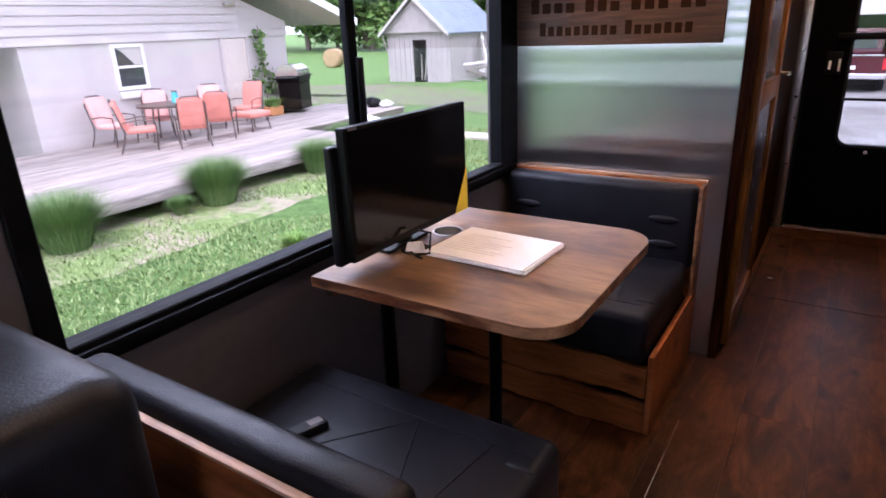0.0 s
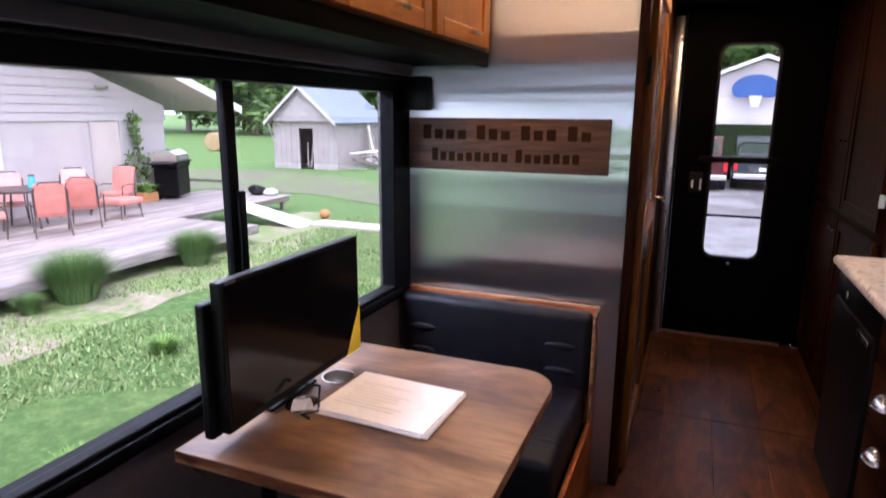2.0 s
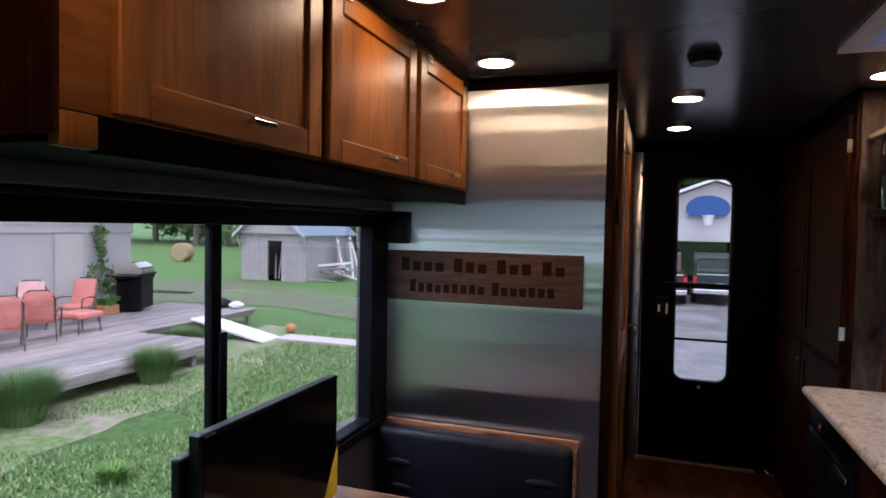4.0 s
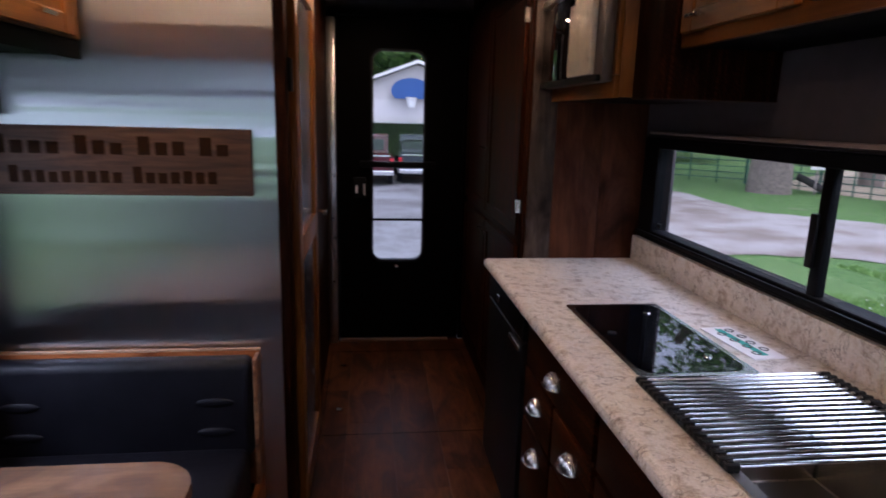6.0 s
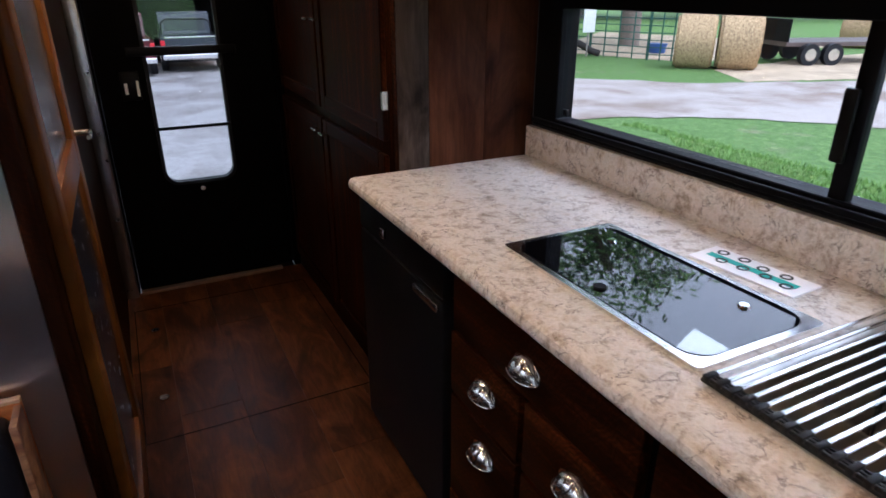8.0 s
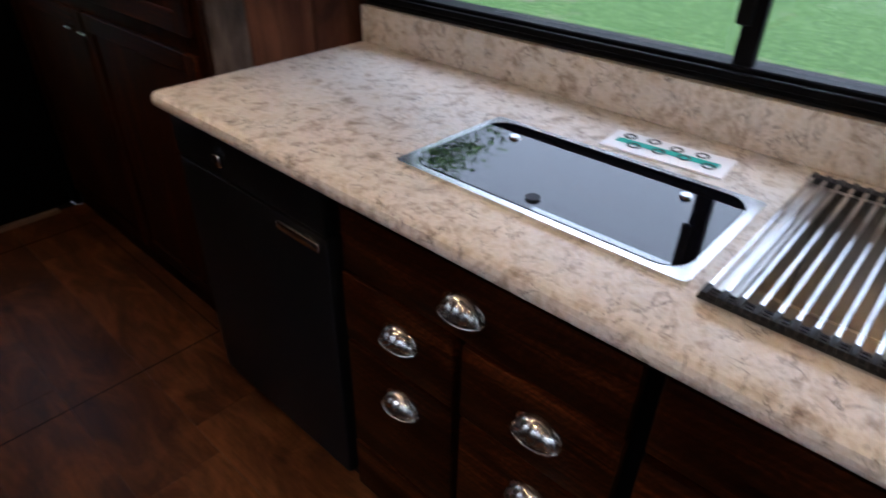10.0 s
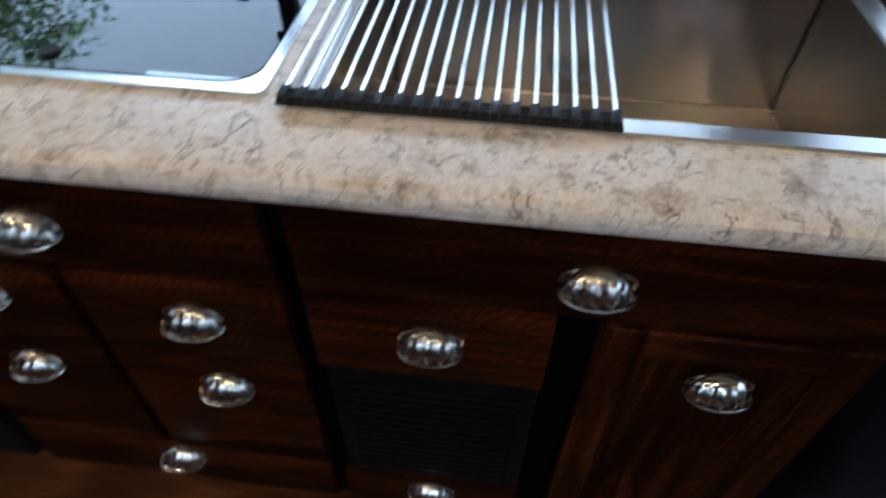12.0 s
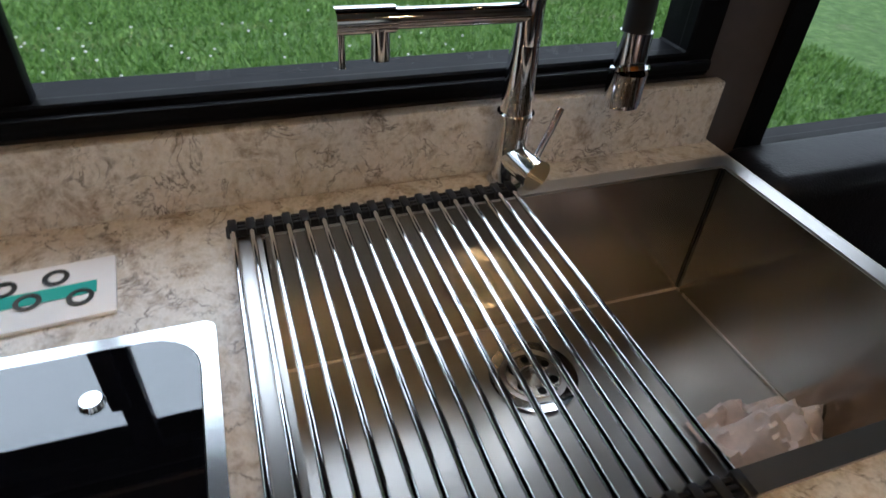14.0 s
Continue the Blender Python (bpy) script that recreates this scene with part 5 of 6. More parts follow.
o = part("curtain", slab(bmesh.new(), [(7.53, 1.165), (8.06, 1.165), (8.06, 0.84), (7.9, 0.84), (7.66, 1.1)], -11.868, -11.862, "x"), plain("grey_curtain", (0.5, 0.47, 0.44), 0.8), hw, "pale drawn curtain")
o.location = HO - hw.location
wbox("window_box", (-11.9, 7.46, 0.2), (-11.8, 8.26, 0.33), white_paint, house, 0.01)
hd = wbox("door", (-11.9, 10.08, -0.5), (-11.87, 10.78, 1.24), plain("beige_door", (0.62, 0.54, 0.48), 0.5), house, 0.005)
for lo, hi in (((-11.9, 10.04, -0.5), (-11.84, 10.078, 1.268)), ((-11.9, 10.782, -0.5), (-11.84, 10.83, 1.268))):
    wbox("door_trim", lo, hi, siding, house)
wbox("door_step", (-11.9, 9.95, -0.58), (-11.6, 10.9, -0.5), grey_wood, house, 0.005)
wbox("light", (-11.86, 10.25, 1.95), (-11.7, 10.5, 2.02), nickel, house, 0.02)

deck = thing("deck", "weathered grey wooden deck along the house", "deck", (-9.8, 5.0, GROUND))
for k in range(33):
    x0 = -7.2 - (k + 1) * 0.141
    y1 = (9.62 if x0 > -9.3 else 13.45) - 0.04 * (k % 3)
    wbox("board", (x0 + 0.004, -4.0, -0.62), (x0 + 0.137, y1, -0.58), grey_wood, deck, 0.004)
wbox("fascia", (-7.2, -4.0, -0.74), (-7.17, 9.62, -0.585), grey_wood, deck, 0.004)
wbox("fascia", (-9.3, 9.62, -0.74), (-9.27, 13.45, -0.585), grey_wood, deck, 0.004)
wbox("fascia", (-9.27, 9.6, -0.74), (-7.2, 9.63, -0.585), grey_wood, deck, 0.004)
for x, y in ((-7.3, -3), (-7.3, 0), (-7.3, 3), (-7.3, 6), (-7.3, 9), (-9.42, 11.5), (-9.42, 13.35)):
    wbox("post", (x - 0.05, y - 0.05, GROUND), (x + 0.05, y + 0.05, -0.625), grey_wood, deck)
wbox("joist", (-11.85, -3.9, -0.8), (-7.7, 9.5, -0.64), grey_wood, deck)
wbox("joist", (-11.85, 9.51, -0.8), (-9.6, 13.3, -0.64), grey_wood, deck)
ramp_board = thing("ramp_plank", "white painted ramp laid from the deck down to the lawn", "plank", (-9.27, 11.5, GROUND))
part("board", slab(bmesh.new(), [(0.0, 0.37), (0.0, 0.41), (1.85, 0.045), (1.85, 0.005)], -0.32, 0.32, "y"), white_paint, ramp_board)
walkway = thing("walkway_plank", "long pale plank lying on the lawn", "plank", (-4.4, 11.85, GROUND + 0.002))
part("board", box(bmesh.new(), (-3.0, -0.28, 0.0), (3.0, 0.28, 0.06), 0.006), plain("pale_plank", (0.55, 0.48, 0.43), 0.8), walkway)
bagt = thing("bag", "dark bag lying on the deck end", "bag", (-10.0, 13.1, -0.58))
bm = bmesh.new()
bmesh.ops.create_icosphere(bm, subdivisions=3, radius=0.2)
for v in bm.verts:
    v.co *= 1 + 0.3 * noise.noise(v.co * 6)
    v.co.z = max(v.co.z * 0.7 + 0.12, 0.0)
part("sack", bm, black_plastic, bagt, smooth=True)
tray = thing("folded_cloth", "pale folded cloth on the deck end", "cloth", (-9.65, 13.2, -0.58))
bm = bmesh.new()
bmesh.ops.create_icosphere(bm, subdivisions=3, radius=0.17)
for v in bm.verts:
    v.co *= 1 + 0.35 * noise.noise(v.co * 8 + Vector((4, 0, 0)))
    v.co.z = max(v.co.z * 0.5 + 0.08, 0.0)
part("fabric", bm, paper, tray, smooth=True)
ball = thing("ball", "small orange-red ball lying on the lawn", "ball", (-7.6, 12.5, GROUND))
bm = bmesh.new()
bmesh.ops.create_uvsphere(bm, u_segments=20, v_segments=12, radius=0.12, matrix=Matrix.Translation((0, 0, 0.12)))
part("shell", bm, bare, ball, smooth=True)


def patio_chair(x, y, turn, cush):
    c = thing("patio_chair", "bronze-framed patio chair with padded salmon cushions", "chair", (x, y, -0.58), group="patio chairs")
    c.rotation_euler, c.scale = (0, 0, radians(turn)), (0.9, 0.9, 0.86)
    part("seat", box(bmesh.new(), (-0.25, -0.27, 0.38), (0.25, 0.27, 0.48), 0.035, 3), cush, c, smooth=True)
    b = part("backrest", box(bmesh.new(), (-0.25, -0.04, 0.0), (0.25, 0.06, 0.62), 0.04, 3), cush, c, smooth=True)
    b.location, b.rotation_euler = (0, 0.25, 0.45), (radians(-16), 0, 0)
    part("hoop", tube(bmesh.new(), [(-0.26, 0.3, 0.42), (-0.27, 0.42, 0.9), (-0.15, 0.47, 1.07), (0.15, 0.47, 1.07), (0.27, 0.42, 0.9), (0.26, 0.3, 0.42)], 0.016, 8), bronze, c, smooth=True)
    for s in (-1, 1):
        part("arm", tube(bmesh.new(), [(s * 0.29, 0.32, 0.62), (s * 0.3, 0.0, 0.66), (s * 0.3, -0.26, 0.63), (s * 0.29, -0.28, 0.35), (s * 0.29, -0.24, 0.012)], 0.015, 8), bronze, c, smooth=True)
        part("leg", tube(bmesh.new(), [(s * 0.26, 0.3, 0.42), (s * 0.28, 0.34, 0.2), (s * 0.29, 0.42, 0.012)], 0.015, 8), bronze, c, smooth=True)
    return c


for x, y, a, m in ((-11.2, 6.85, 105, pale_salmon), (-10.2, 6.75, 148, salmon), (-11.35, 7.85, 58, pale_salmon), (-9.7, 7.45, 238, salmon), (-9.95, 8.3, 225, salmon), (-11.1, 8.95, 50, pale_salmon), (-10.9, 9.75, 20, salmon)):
    patio_chair(x, y, a, m)
st_ = thing("ottoman", "low salmon cushioned footstool on the deck", "footstool", (-10.05, 9.15, -0.58))
part("cushion", box(bmesh.new(), (-0.28, -0.28, 0.28), (0.28, 0.28, 0.4), 0.04, 3), salmon, st_, smooth=True)
for sx in (-1, 1):
    for sy in (-1, 1):
        part("leg", rod(bmesh.new(), (sx * 0.24, sy * 0.24, 0.0), (sx * 0.22, sy * 0.22, 0.28), 0.014, 8), bronze, st_)
pt = thing("patio_table", "round dark patio table between the chairs", "table", (-10.75, 7.7, -0.58))
part("tabletop", rod(bmesh.new(), (0, 0, 0.66), (0, 0, 0.7), 0.55, 36), bronze, pt)
for a in range(4):
    part("leg", rod(bmesh.new(), (0.4 * math.cos(a * 1.571), 0.4 * math.sin(a * 1.571), 0), (0.3 * math.cos(a * 1.571), 0.3 * math.sin(a * 1.571), 0.66), 0.018, 8), bronze, pt)
jar = thing("blue_jar", "turquoise jar on the patio table", "jar", (-10.75, 7.9, 0.12))
part("body", rod(bmesh.new(), (0, 0, 0.0), (0, 0, 0.2), 0.07, 18, 0.055), mat("turquoise_glaze", (0.1, 0.5, 0.55), 0.3), jar, smooth=True)
part("lid", rod(bmesh.new(), (0, 0, 0.2), (0, 0, 0.225), 0.05, 18), bronze, jar)

grill = thing("gas_grill", "black gas grill on wheels with a closed steel lid", "grill", (-11.45, 11.8, -0.58))
grill.rotation_euler = (0, 0, radians(25))
part("cabinet", box(bmesh.new(), (-0.28, -0.38, 0.08), (0.28, 0.38, 0.75), 0.02), black_plastic, grill)
part("firebox", box(bmesh.new(), (-0.3, -0.42, 0.752), (0.3, 0.42, 0.9), 0.02), black_plastic, grill)
part("lid", slab(bmesh.new(), [(-0.29, 0.9), (0.29, 0.9), (0.27, 1.05), (0.1, 1.16), (-0.15, 1.16), (-0.29, 1.02)], -0.4, 0.4, "y"), nickel, grill)
part("handle", rod(bmesh.new(), (0.32, -0.3, 0.98), (0.32, 0.3, 0.98), 0.015, 10), chrome, grill)
for s in (-1, 1):
    part("side_shelf", box(bmesh.new(), (-0.26, s * 0.56 - 0.13, 0.84), (0.26, s * 0.56 + 0.13, 0.88), 0.008), black_plastic, grill)
    part("wheel", rod(bmesh.new(), (-0.2, s * 0.4, 0.08), (-0.2, s * 0.36, 0.08), 0.08, 18), rubber, grill)
pot = thing("flower_pot", "orange planter box with a sprawling pale plant", "planter", (-11.5, 11.05, -0.58))
part("pot", box(bmesh.new(), (-0.14, -0.22, 0.0), (0.14, 0.22, 0.22), 0.02), bare, pot)
o = new("plant", blades_mesh(160, 0.16, 0.28, 0.02, 21, 0.9))
o.parent, o.location = pot, (0, 0, 0.2)
vine = thing("climbing_plant", "thin climbing plant trained up the house wall", "plant", (-11.8, 11.15, -0.58))
vs, fs = [], []
rng = random.Random(5)
for _ in range(190):
    z = rng.uniform(0.5, 2.0)
    w = 0.2 if z < 1.1 else 0.09
    c = Vector((rng.uniform(-0.06, 0.1), rng.gauss(0, w), z))
    u, v = Vector((rng.uniform(-1, 1), rng.uniform(-1, 1), rng.uniform(-1, 1))).normalized() * 0.05, Vector((rng.uniform(-1, 1), rng.uniform(-1, 1), rng.uniform(-1, 1))).normalized() * 0.035
    k = len(vs)
    vs += [tuple(c - u - v), tuple(c + u - v), tuple(c + u + v), tuple(c - u + v)]
    fs.append((k, k + 1, k + 2, k + 3))
me = bpy.data.meshes.new("vine_leaves")
me.from_pydata(vs, [], fs)
me.materials.append(leaves)
o = new("leaves", me)
o.parent = vine
tagged(o, kind="stuff")
part("stem", tube(bmesh.new(), [(0, 0.05, 0), (0.02, 0, 0.8), (0, 0.04, 1.5), (0, 0, 2.1)], 0.012, 6), bark, vine)

# ---- shed ----
shed = thing("shed", "weathered pale wooden shed with a blue-grey gable roof and open door", "shed", (-15.66, 25.4, GROUND))
SO = -Vector(shed.location)
SL, SR, SC = -17.31, -14.01, -15.66
for lo, hi in (((SL, 23.4, GROUND), (-15.95, 23.5, 1.2)), ((-15.22, 23.4, GROUND), (SR, 23.5, 1.2)), ((-15.95, 23.4, 0.82), (-15.22, 23.5, 1.2)), ((SR - 0.1, 23.5, GROUND), (SR, 27.4, 1.2)), ((SL, 23.5, GROUND), (SL + 0.1, 27.4, 1.2)), ((SL + 0.1, 27.3, GROUND), (SR - 0.1, 27.4, 1.2))):
    wbox("wall", lo, hi, shed_paint, shed)
for k in range(12):
    x = SL + 0.1 + k * 0.275
    if not -16.02 < x < -15.2:
        wbox("batten", (x, 23.385, GROUND), (x + 0.03, 23.4, 1.15), shed_paint, shed)
for k in range(14):
    y = 23.6 + k * 0.27
    wbox("batten", (SR, y, GROUND), (SR + 0.015, y + 0.03, 1.15), shed_paint, shed)
part("gable", slab(bmesh.new(), [(SL, 1.2), (SR, 1.2), (SC, 2.5)], 23.2, 23.3, "y"), shed_paint, shed).location = SO
wbox("gable_ledge", (SL, 23.2, 1.12), (SR, 23.399, 1.2), shed_paint, shed)
for s in (-1, 1):
    ridge, eave = (SC, 2.66), (SC + s * 1.83, 1.08)
    bm = slab(bmesh.new(), [ridge, eave, (eave[0], eave[1] - 0.06), (ridge[0], ridge[1] - 0.08)], 23.0, 27.8, "y")
    part("roof", bm, roof_metal, shed).location = SO
    bm = slab(bmesh.new(), [ridge, eave, (eave[0], eave[1] - 0.14), (ridge[0], ridge[1] - 0.16)], 22.96, 22.998, "y")
    part("barge_board", bm, siding, shed).location = SO
    part("brace", tube(bmesh.new(), [(SC + s * 1.62, 23.05, 1.0), (SC + s * 1.66, 23.2, 0.75), (SC + s * 1.66, 23.38, 0.35)], 0.035, 8), shed_paint, shed, smooth=True).location = SO
wbox("floor", (SL + 0.1, 23.5, GROUND), (SR - 0.1, 27.3, GROUND + 0.05), black_paint, shed)
for k in range(3):
    ip = thing("stored_plank", "pale plank leaning inside the shed door", "board", (-15.75 + 0.16 * k, 23.75, GROUND + 0.05), group="planks in the shed")
    ip.rotation_euler = (radians(-9), radians(7 * k - 5), 0)
    part("board", box(bmesh.new(), (-0.04, -0.015, 0.01), (0.04, 0.015, 1.1 + 0.15 * k), 0.004), grey_wood, ip)
for k in range(6):
    ln = thing("leaning_board", "weathered board leaning against the shed wall", "board", (-13.35 + 0.06 * k, 25.3 + 0.3 * k, GROUND), group="leaning boards")
    ln.rotation_euler = (radians(9 * (k % 3) - 12), radians(-12 - 2 * (k % 3)), 0)
    part("board", box(bmesh.new(), (-0.02, -0.09, 0.03), (0.02, 0.09, 1.75 + 0.14 * (k % 3)), 0.004), (grey_wood, white_paint)[k % 2], ln)
rng = random.Random(17)
for k in range(11):
    lg = thing("scrap_board", "short weathered board on the scrap pile beside the shed", "board", (-13.2 + rng.uniform(-0.3, 0.5), 24.0 + rng.uniform(-0.3, 1.2), GROUND + 0.07 * k), group="scrap lumber")
    lg.rotation_euler = (radians(rng.uniform(-10, 10)), radians(rng.uniform(-16, 16)), radians(rng.uniform(0, 180)))
    w_ = rng.uniform(0.4, 0.8)
    part("beam", box(bmesh.new(), (-w_, -0.05, 0.0), (w_, 0.05, rng.uniform(0.03, 0.1)), 0.004), (grey_wood, shed_paint, white_paint, bark)[k % 4], lg)


def bale(x, y, turn, r=0.78, w=1.3):
    b = thing("hay_bale", "large round tan hay bale", "hay bale", (x, y, GROUND), group="hay bales")
    b.rotation_euler = (0, 0, radians(turn))
    bm = bmesh.new()
    bmesh.ops.create_cone(bm, cap_ends=True, segments=48, radius1=r, radius2=r, depth=w, matrix=Matrix.Translation((0, 0, r * 0.96)) @ Euler((radians(90), 0, 0)).to_matrix().to_4x4())
    es = [e for e in bm.edges if abs(e.verts[0].co.y - e.verts[1].co.y) < 1e-4]
    bmesh.ops.bevel(bm, geom=es, offset=0.09, segments=3, affect="EDGES")
    for v in bm.verts:
        v.co += v.normal * 0.03 * noise.noise(v.co * 5)
        v.co.z = max(v.co.z, 0)
    part("roll", bm, straw, b, smooth=True)


bale(-28.6, 32.2, 20, 0.6, 1.05)
bale(17.35, 16.9, 42, 0.88, 1.2)
bale(18.25, 15.92, 42, 0.9, 1.25)
bale(30, 19, 10)

# ---- trees ----


def leaf_cloud(name, blobs, n, size, seed):
    rng = random.Random(seed)
    vs, fs = [], []
    for cx, cy, cz, r, rz in blobs:
        for _ in range(int(n * r * r)):
            d = Vector((rng.gauss(0, 1), rng.gauss(0, 1), rng.gauss(0, 1))).normalized()
            f = rng.uniform(0.55, 1.05) * (1 + 0.35 * noise.noise(d * 2.2 + Vector((cx, cy, cz))))
            c = Vector((cx + d.x * r * f, cy + d.y * r * f, cz + d.z * rz * f))
            u = Vector((rng.gauss(0, 1), rng.gauss(0, 1), rng.gauss(0, 0.6))).normalized()
            v = u.orthogonal().normalized()
            s = size * rng.uniform(0.6, 1.3)
            k = len(vs)
            vs += [tuple(c - u * s), tuple(c + v * s * 0.5), tuple(c + u * s), tuple(c - v * s * 0.5)]
            fs.append((k, k + 1, k + 2, k + 3))
    me = bpy.data.meshes.new(name)
    me.from_pydata(vs, [], fs)
    me.materials.append(leaves)
    return me


def tree(x, y, height, trunk_r, spread, seed, label, n=90, size=0.3, low=0.35, group=""):
    rng = random.Random(seed)
    t = thing("tree", label, "tree", (x, y, GROUND), group=group)
    bm = bmesh.new()
    tube(bm, [(0, 0, -0.1), (0.05, 0, height * 0.2), (0.1, 0.1, height * 0.5), (0, 0.1, height * 0.8)], trunk_r, 14)
    for v in bm.verts:
        f = 1.25 - 0.95 * min(max(v.co.z / (height * 0.8), 0), 1)
        v.co.x *= f + 0.15 * noise.noise(v.co * 2)
        v.co.y *= f + 0.15 * noise.noise(v.co * 2 + Vector((5, 0, 0)))
    part("trunk", bm, bark, t, smooth=True)
    blobs = []
    for k in range(9):
        a, f = k * 2.4, rng.uniform(low, 0.85)
        r = spread * rng.uniform(0.5, 0.95) * (1.1 - 0.6 * abs(f - 0.55))
        ex, ey, ez = r * math.cos(a), r * math.sin(a), height * min(f + 0.12, 0.95)
        part("limb", tube(bmesh.new(), [(0.05, 0.05, height * f * 0.75), (ex * 0.5, ey * 0.5, height * f * 0.95), (ex * 0.9, ey * 0.9, ez)], trunk_r * 0.28, 7), bark, t, smooth=True)
        blobs.append((ex, ey, ez, spread * rng.uniform(0.35, 0.55), spread * rng.uniform(0.28, 0.42)))
    blobs.append((0, 0, height * 0.9, spread * 0.5, spread * 0.4))
    o = new("crown", leaf_cloud("crown", blobs, n, size, seed))
    o.parent = t
    tagged(o, kind="stuff")
    return t


far = tree(-60, 62, 15, 0.3, 6.5, 2, "tall leafy green tree in the far wood", 60, 0.45, 0.12, "wood edge trees")
far2 = tree(-48, 60, 12, 0.25, 6.0, 5, "round leafy green tree in the far wood", 60, 0.45, 0.1, "wood edge trees")
rng = random.Random(31)
for k in range(26):
    x = -95 + k * 4.6 + rng.uniform(-1.5, 1.5)
    y = 58 + rng.uniform(-5, 12) - 0.18 * (x + 50)
    s = rng.uniform(0.8, 1.25)
    c = copy_thing((far, far2)[k % 2], pose(x, y, GROUND, 0, 0, rng.uniform(0, 360)))
for k in range(16):
    copy_thing((far, far2)[k % 2], pose(12 + k * 5.5 + rng.uniform(-2, 2), 62 - k * 2.4 + rng.uniform(-4, 4), GROUND, 0, 0, rng.uniform(0, 360)))
for k in range(6):
    copy_thing((far, far2)[k % 2], pose(-20 + k * 5.5, 60 + rng.uniform(-4, 4), GROUND, 0, 0, rng.uniform(0, 360)))
for x, y in ((4, 40), (-3, 42), (9, 41)):
    copy_thing(far2, pose(x, y, GROUND, 0, 0, x * 40))
tree(15.0, 21.8, 14, 0.62, 6.0, 9, "large shade tree with a thick grey trunk by the drive", 160, 0.2, 0.45)
tree(21.5, 24.5, 13, 0.4, 5.5, 12, "leafy green tree beyond the stock fence", 110, 0.25, 0.3)

# ---- stock fence of green pipe panels ----
corners = [(9.0, 30.5), (12.6, 27.6), (15.9, 24.6), (16.9, 21.6), (17.7, 19.3), (18.6, 17.8)]
for (ax, ay), (bx, by) in zip(corners, corners[1:]):
    L = math.hypot(bx - ax, by - ay)
    f = thing("fence_panel", "green tubular livestock fence panel", "fence", (ax, ay, GROUND), group="stock fence")
    f.rotation_euler = (0, 0, math.atan2(by - ay, bx - ax))
    for k in range(8):
        part("pipe", rod(bmesh.new(), (0, 0, 0.2 + k * 0.25), (L - 0.06, 0, 0.2 + k * 0.25), 0.018, 8), green_pipe, f)
    for k in range(5):
        x = (L - 0.06) * k / 4
        part("post", rod(bmesh.new(), (x, 0, 0), (x, 0, 2.05), 0.026, 8), green_pipe, f)
tub = thing("water_tub", "low blue plastic water tub by the fence", "tub", (20.0, 21.2, GROUND))
part("shell", rod(bmesh.new(), (0, 0, 0.0), (0, 0, 0.38), 0.34, 24, 0.42), blue_plastic, tub, smooth=True)
post = thing("white_sign_board", "small white board fixed at the fence", "board", (16.4, 21.2, GROUND))
part("board", box(bmesh.new(), (-0.28, -0.02, 0.9), (0.28, 0.02, 1.9), 0.01), white_paint, post)
part("stake", rod(bmesh.new(), (0, 0.03, 0), (0, 0.03, 1.9), 0.03, 8), grey_wood, post)
log = thing("log", "dark fallen log beside the tree", "log", (16.0, 21.7, GROUND))
part("wood", tube(bmesh.new(), [(0, 0, 0.62), (0.25, -0.12, 0.5), (0.7, -0.35, 0.22), (1.0, -0.5, 0.1)], 0.13, 10), plain("dark_rotten_wood", (0.035, 0.03, 0.028), 0.9, spread=0.4), log, smooth=True)

trailer = thing("flatbed_trailer", "dark tandem-axle flatbed trailer parked in the yard", "trailer", (21.45, 16.6, GROUND))
trailer.rotation_euler = (0, 0, radians(-20))
part("bed", box(bmesh.new(), (-0.6, -1.0, 0.62), (4.5, 1.0, 0.76), 0.01), bronze, trailer)
part("rail", box(bmesh.new(), (-0.6, -1.02, 0.76), (-0.54, 1.02, 1.5), 0.01), black_plastic, trailer)
for x in (0.2, 1.05):
    for s in (-1, 1):
        w = part("wheel", rod(bmesh.new(), (x, s * 1.02, 0.36), (x, s * 1.24, 0.36), 0.36, 28), rubber, trailer)
        part("rim", rod(bmesh.new(), (x, s * 1.245, 0.36), (x, s * 1.25, 0.36), 0.2, 20), nickel, w)

# ---- garage, hoop and car beyond the entrance ----
garage = thing("garage", "white gabled garage with a wide dark open bay", "garage", (2.2, 30, GROUND))
GO = -Vector(garage.location)
part("gable", slab(bmesh.new(), [(-2.6, 1.17), (7.2, 1.17), (7.2, 1.6), (2.3, 3.45), (-2.6, 1.6)], 26.0, 26.1, "y"), siding, garage).location = GO
for x0, x1 in ((-2.6, -1.6), (6.2, 7.2)):
    wbox("pier", (x0, 26.0, GROUND), (x1, 26.1, 1.17), siding, garage)
wbox("wall", (-2.6, 26.11, GROUND), (-2.5, 34, 1.6), siding, garage)
wbox("wall", (7.1, 26.11, GROUND), (7.2, 34, 1.6), siding, garage)
# Dark floor and black back wall carry the open bay's shade in their colour.
wbox("floor", (-2.49, 26.12, GROUND), (7.09, 33.89, GROUND + 0.04), plain("shaded_bay_floor", (0.05, 0.05, 0.05), 0.8), garage)
wbox("back_wall", (-2.49, 33.9, GROUND), (7.09, 34, 1.6), black_paint, garage)
for s in (-1, 1):
    bm = slab(bmesh.new(), [(2.3, 3.5), (2.3 + s * 5.3, 1.5), (2.3 + s * 5.3, 1.6), (2.3, 3.62)], 25.7, 34.3, "y")
    part("roof", bm, white_paint, garage).location = GO
hoop = thing("basketball_hoop", "blue fan-shaped basketball backboard with a white net", "basketball hoop", (2.03, 25.7, 2.42))
fan = [(0.78 * math.cos(a), 0.5 * math.sin(a)) for a in [2 * math.pi * k / 32 for k in range(32)]]
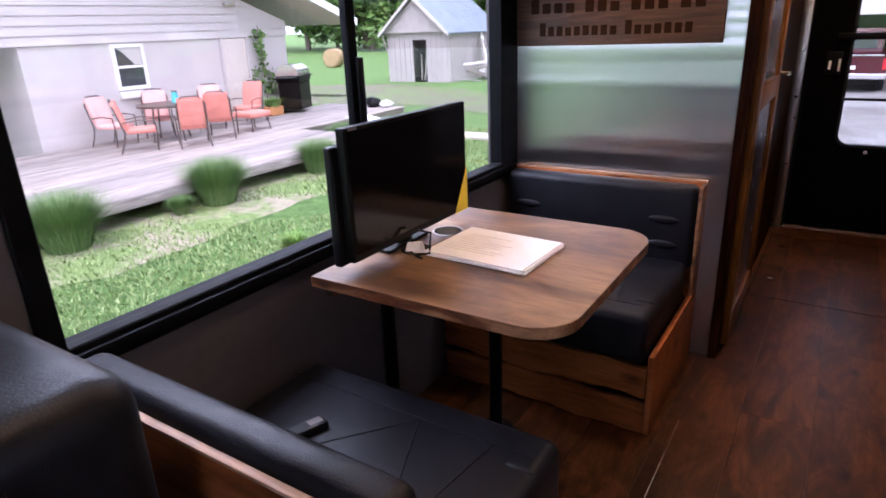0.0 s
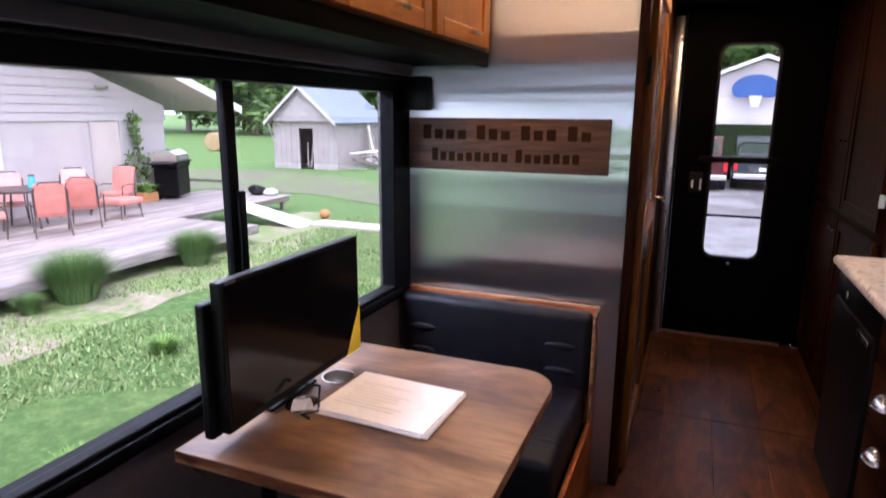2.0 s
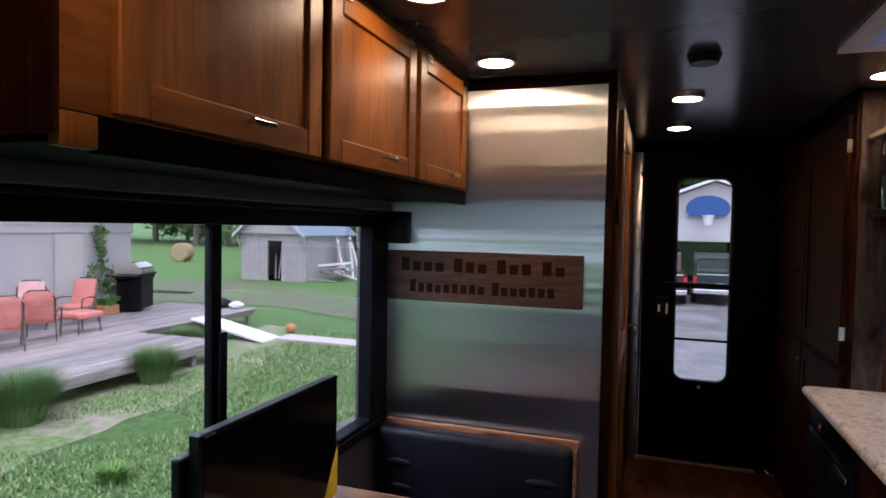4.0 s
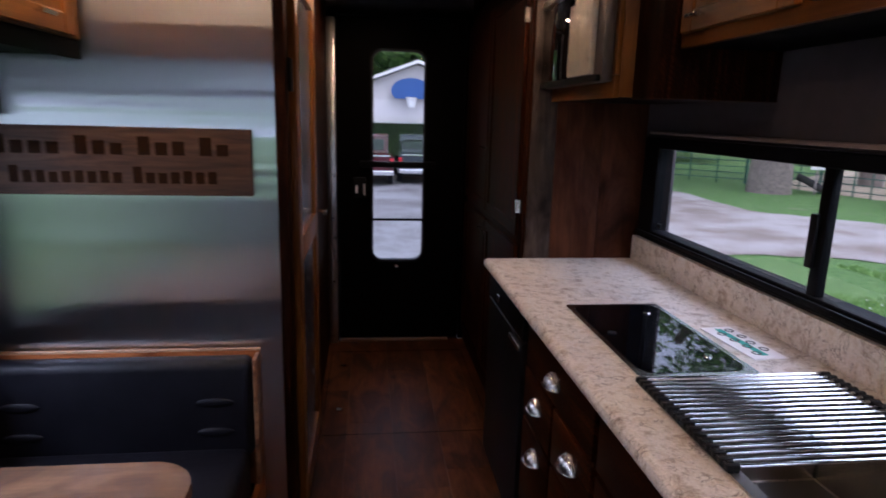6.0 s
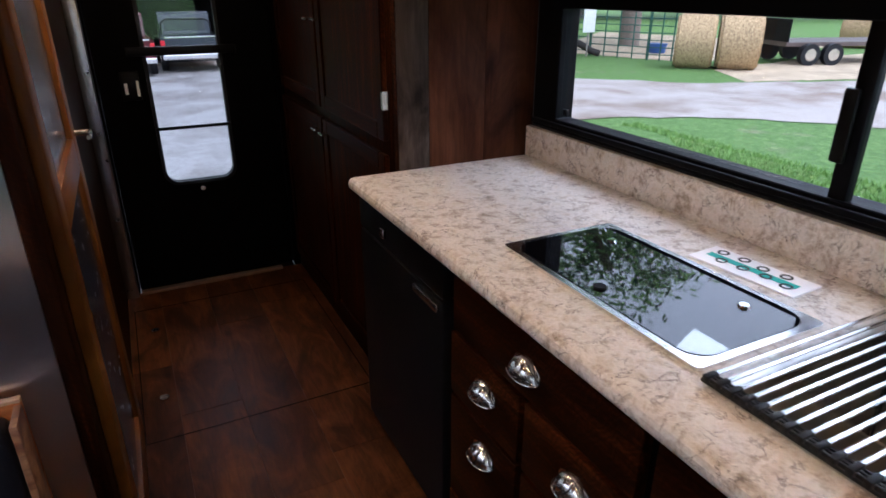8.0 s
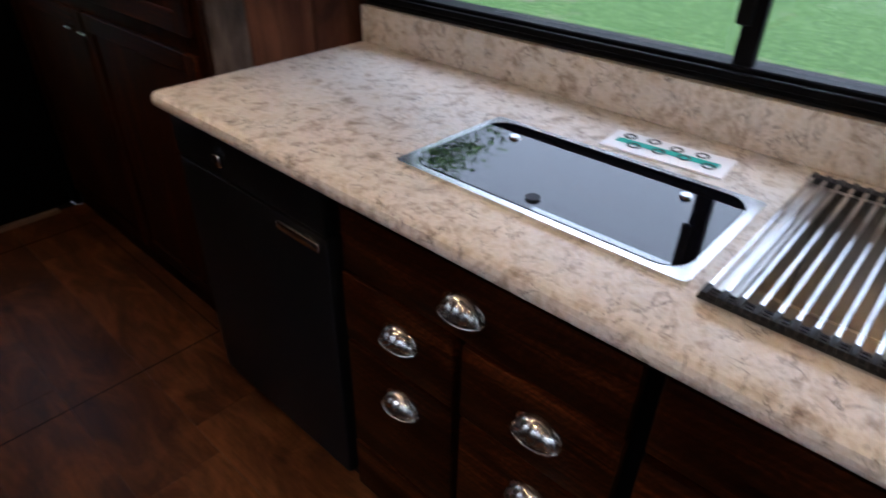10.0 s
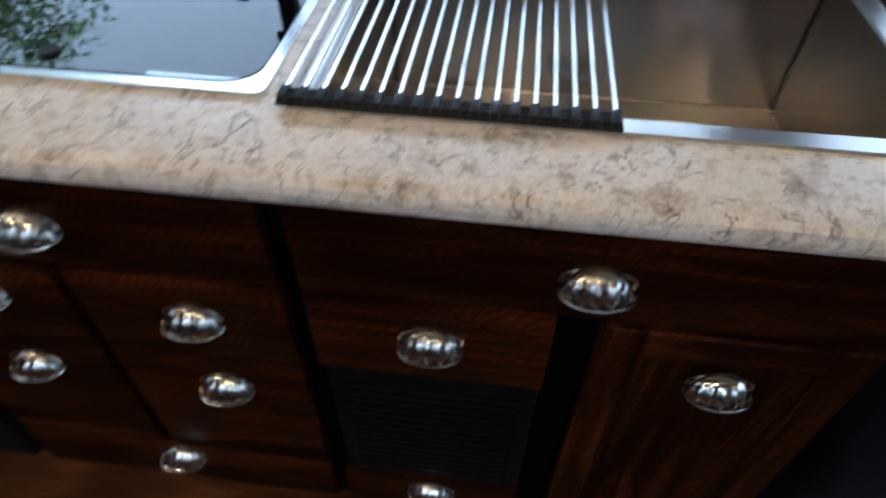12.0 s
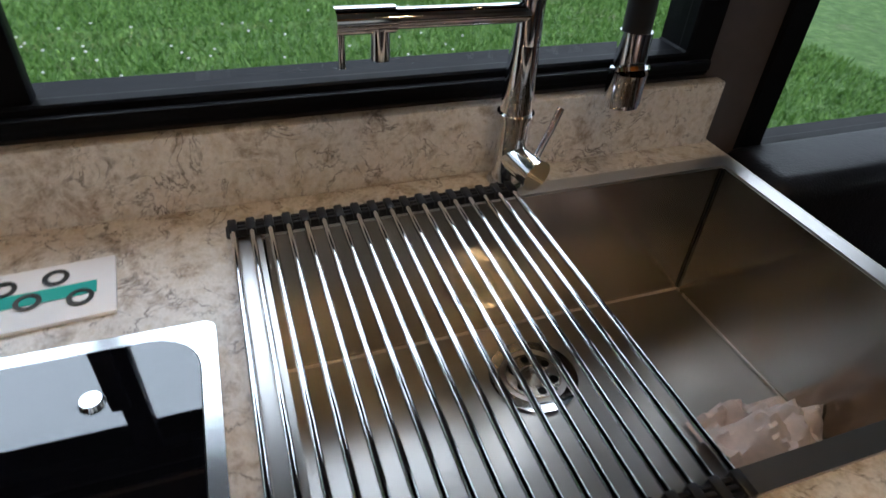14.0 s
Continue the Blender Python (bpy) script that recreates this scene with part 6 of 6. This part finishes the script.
part("backboard", slab(bmesh.new(), [(p, max(q, -0.3)) for p, q in fan], -0.03, 0.03, "y"), blue_plastic, hoop)
part("net", rod(bmesh.new(), (0, -0.3, -0.62), (0, -0.3, -0.25), 0.13, 16, 0.22), white_paint, hoop)
part("bracket", box(bmesh.new(), (-0.06, 0.03, -0.1), (0.06, 0.3, 0.1)), white_paint, hoop)



def pickup(x, y, body_paint, label, bed_rail):
    c = thing("pickup_truck", label, "car", (x, y, GROUND), group="parked pickups")
    for q in (-1, 1):
        part("bed_side", slab(bmesh.new(), [(-2.4, 0.5), (-0.62, 0.5), (-0.62, 1.06), (-2.4, 1.06)], q * 0.86 - 0.05, q * 0.86 + 0.05, "x"), body_paint, c)
    part("bed_floor", box(bmesh.new(), (-0.8, -2.36, 0.5), (0.8, -0.64, 0.6)), black_plastic, c)
    part("tailgate", box(bmesh.new(), (-0.8, -2.42, 0.55), (0.8, -2.36, 1.04), 0.015), body_paint, c)
    part("front", slab(bmesh.new(), [(-0.61, 0.45), (2.4, 0.45), (2.45, 0.85), (2.2, 1.0), (-0.61, 1.06)], -0.91, 0.91, "x"), body_paint, c)
    part("cab", slab(bmesh.new(), [(-0.6, 1.061), (1.5, 1.061), (0.95, 1.62), (0.6, 1.72), (-0.35, 1.74), (-0.52, 1.66)], -0.78, 0.78, "x"), body_paint, c)
    part("rear_window", box(bmesh.new(), (-0.62, -0.6, 1.16), (0.62, -0.54, 1.56), 0.01), window_dark, c)
    part("bumper", box(bmesh.new(), (-0.92, -2.58, 0.42), (0.92, -2.43, 0.58), 0.03), chrome, c)
    part("plate", box(bmesh.new(), (-0.16, -2.44, 0.68), (0.16, -2.425, 0.78)), white_paint, c)
    part("tailgate_trim", box(bmesh.new(), (-0.8, -2.43, 1.041), (0.8, -2.35, 1.08), 0.008), chrome, c)
    if bed_rail:
        part("bed_rail", tube(bmesh.new(), [(-0.75, -0.9, 1.06), (-0.74, -0.9, 1.42), (-0.6, -0.9, 1.52), (0.6, -0.9, 1.52), (0.74, -0.9, 1.42), (0.75, -0.9, 1.06)], 0.03, 8), black_plastic, c, smooth=True)
    for q in (-1, 1):
        part("tail_light", box(bmesh.new(), (q * 0.86 - 0.06, -2.44, 0.68), (q * 0.86 + 0.06, -2.401, 0.98), 0.01), tail_red, c)
        for yy_ in (-1.5, 1.5):
            w = part("wheel", rod(bmesh.new(), (q * 0.75, yy_, 0.37), (q * 0.93, yy_, 0.37), 0.37, 26), rubber, c)
            part("rim", rod(bmesh.new(), (q * 0.935, yy_, 0.37), (q * 0.94, yy_, 0.37), 0.22, 18), nickel, w)
    return c


pickup(0.3, 24.4, car_red, "dark red pickup parked with its tail toward the drive", False)
pickup(2.35, 25.2, plain("dark_grey_car_paint", (0.03, 0.035, 0.042), 0.15), "dark grey pickup with a bed rail parked before the garage", True)
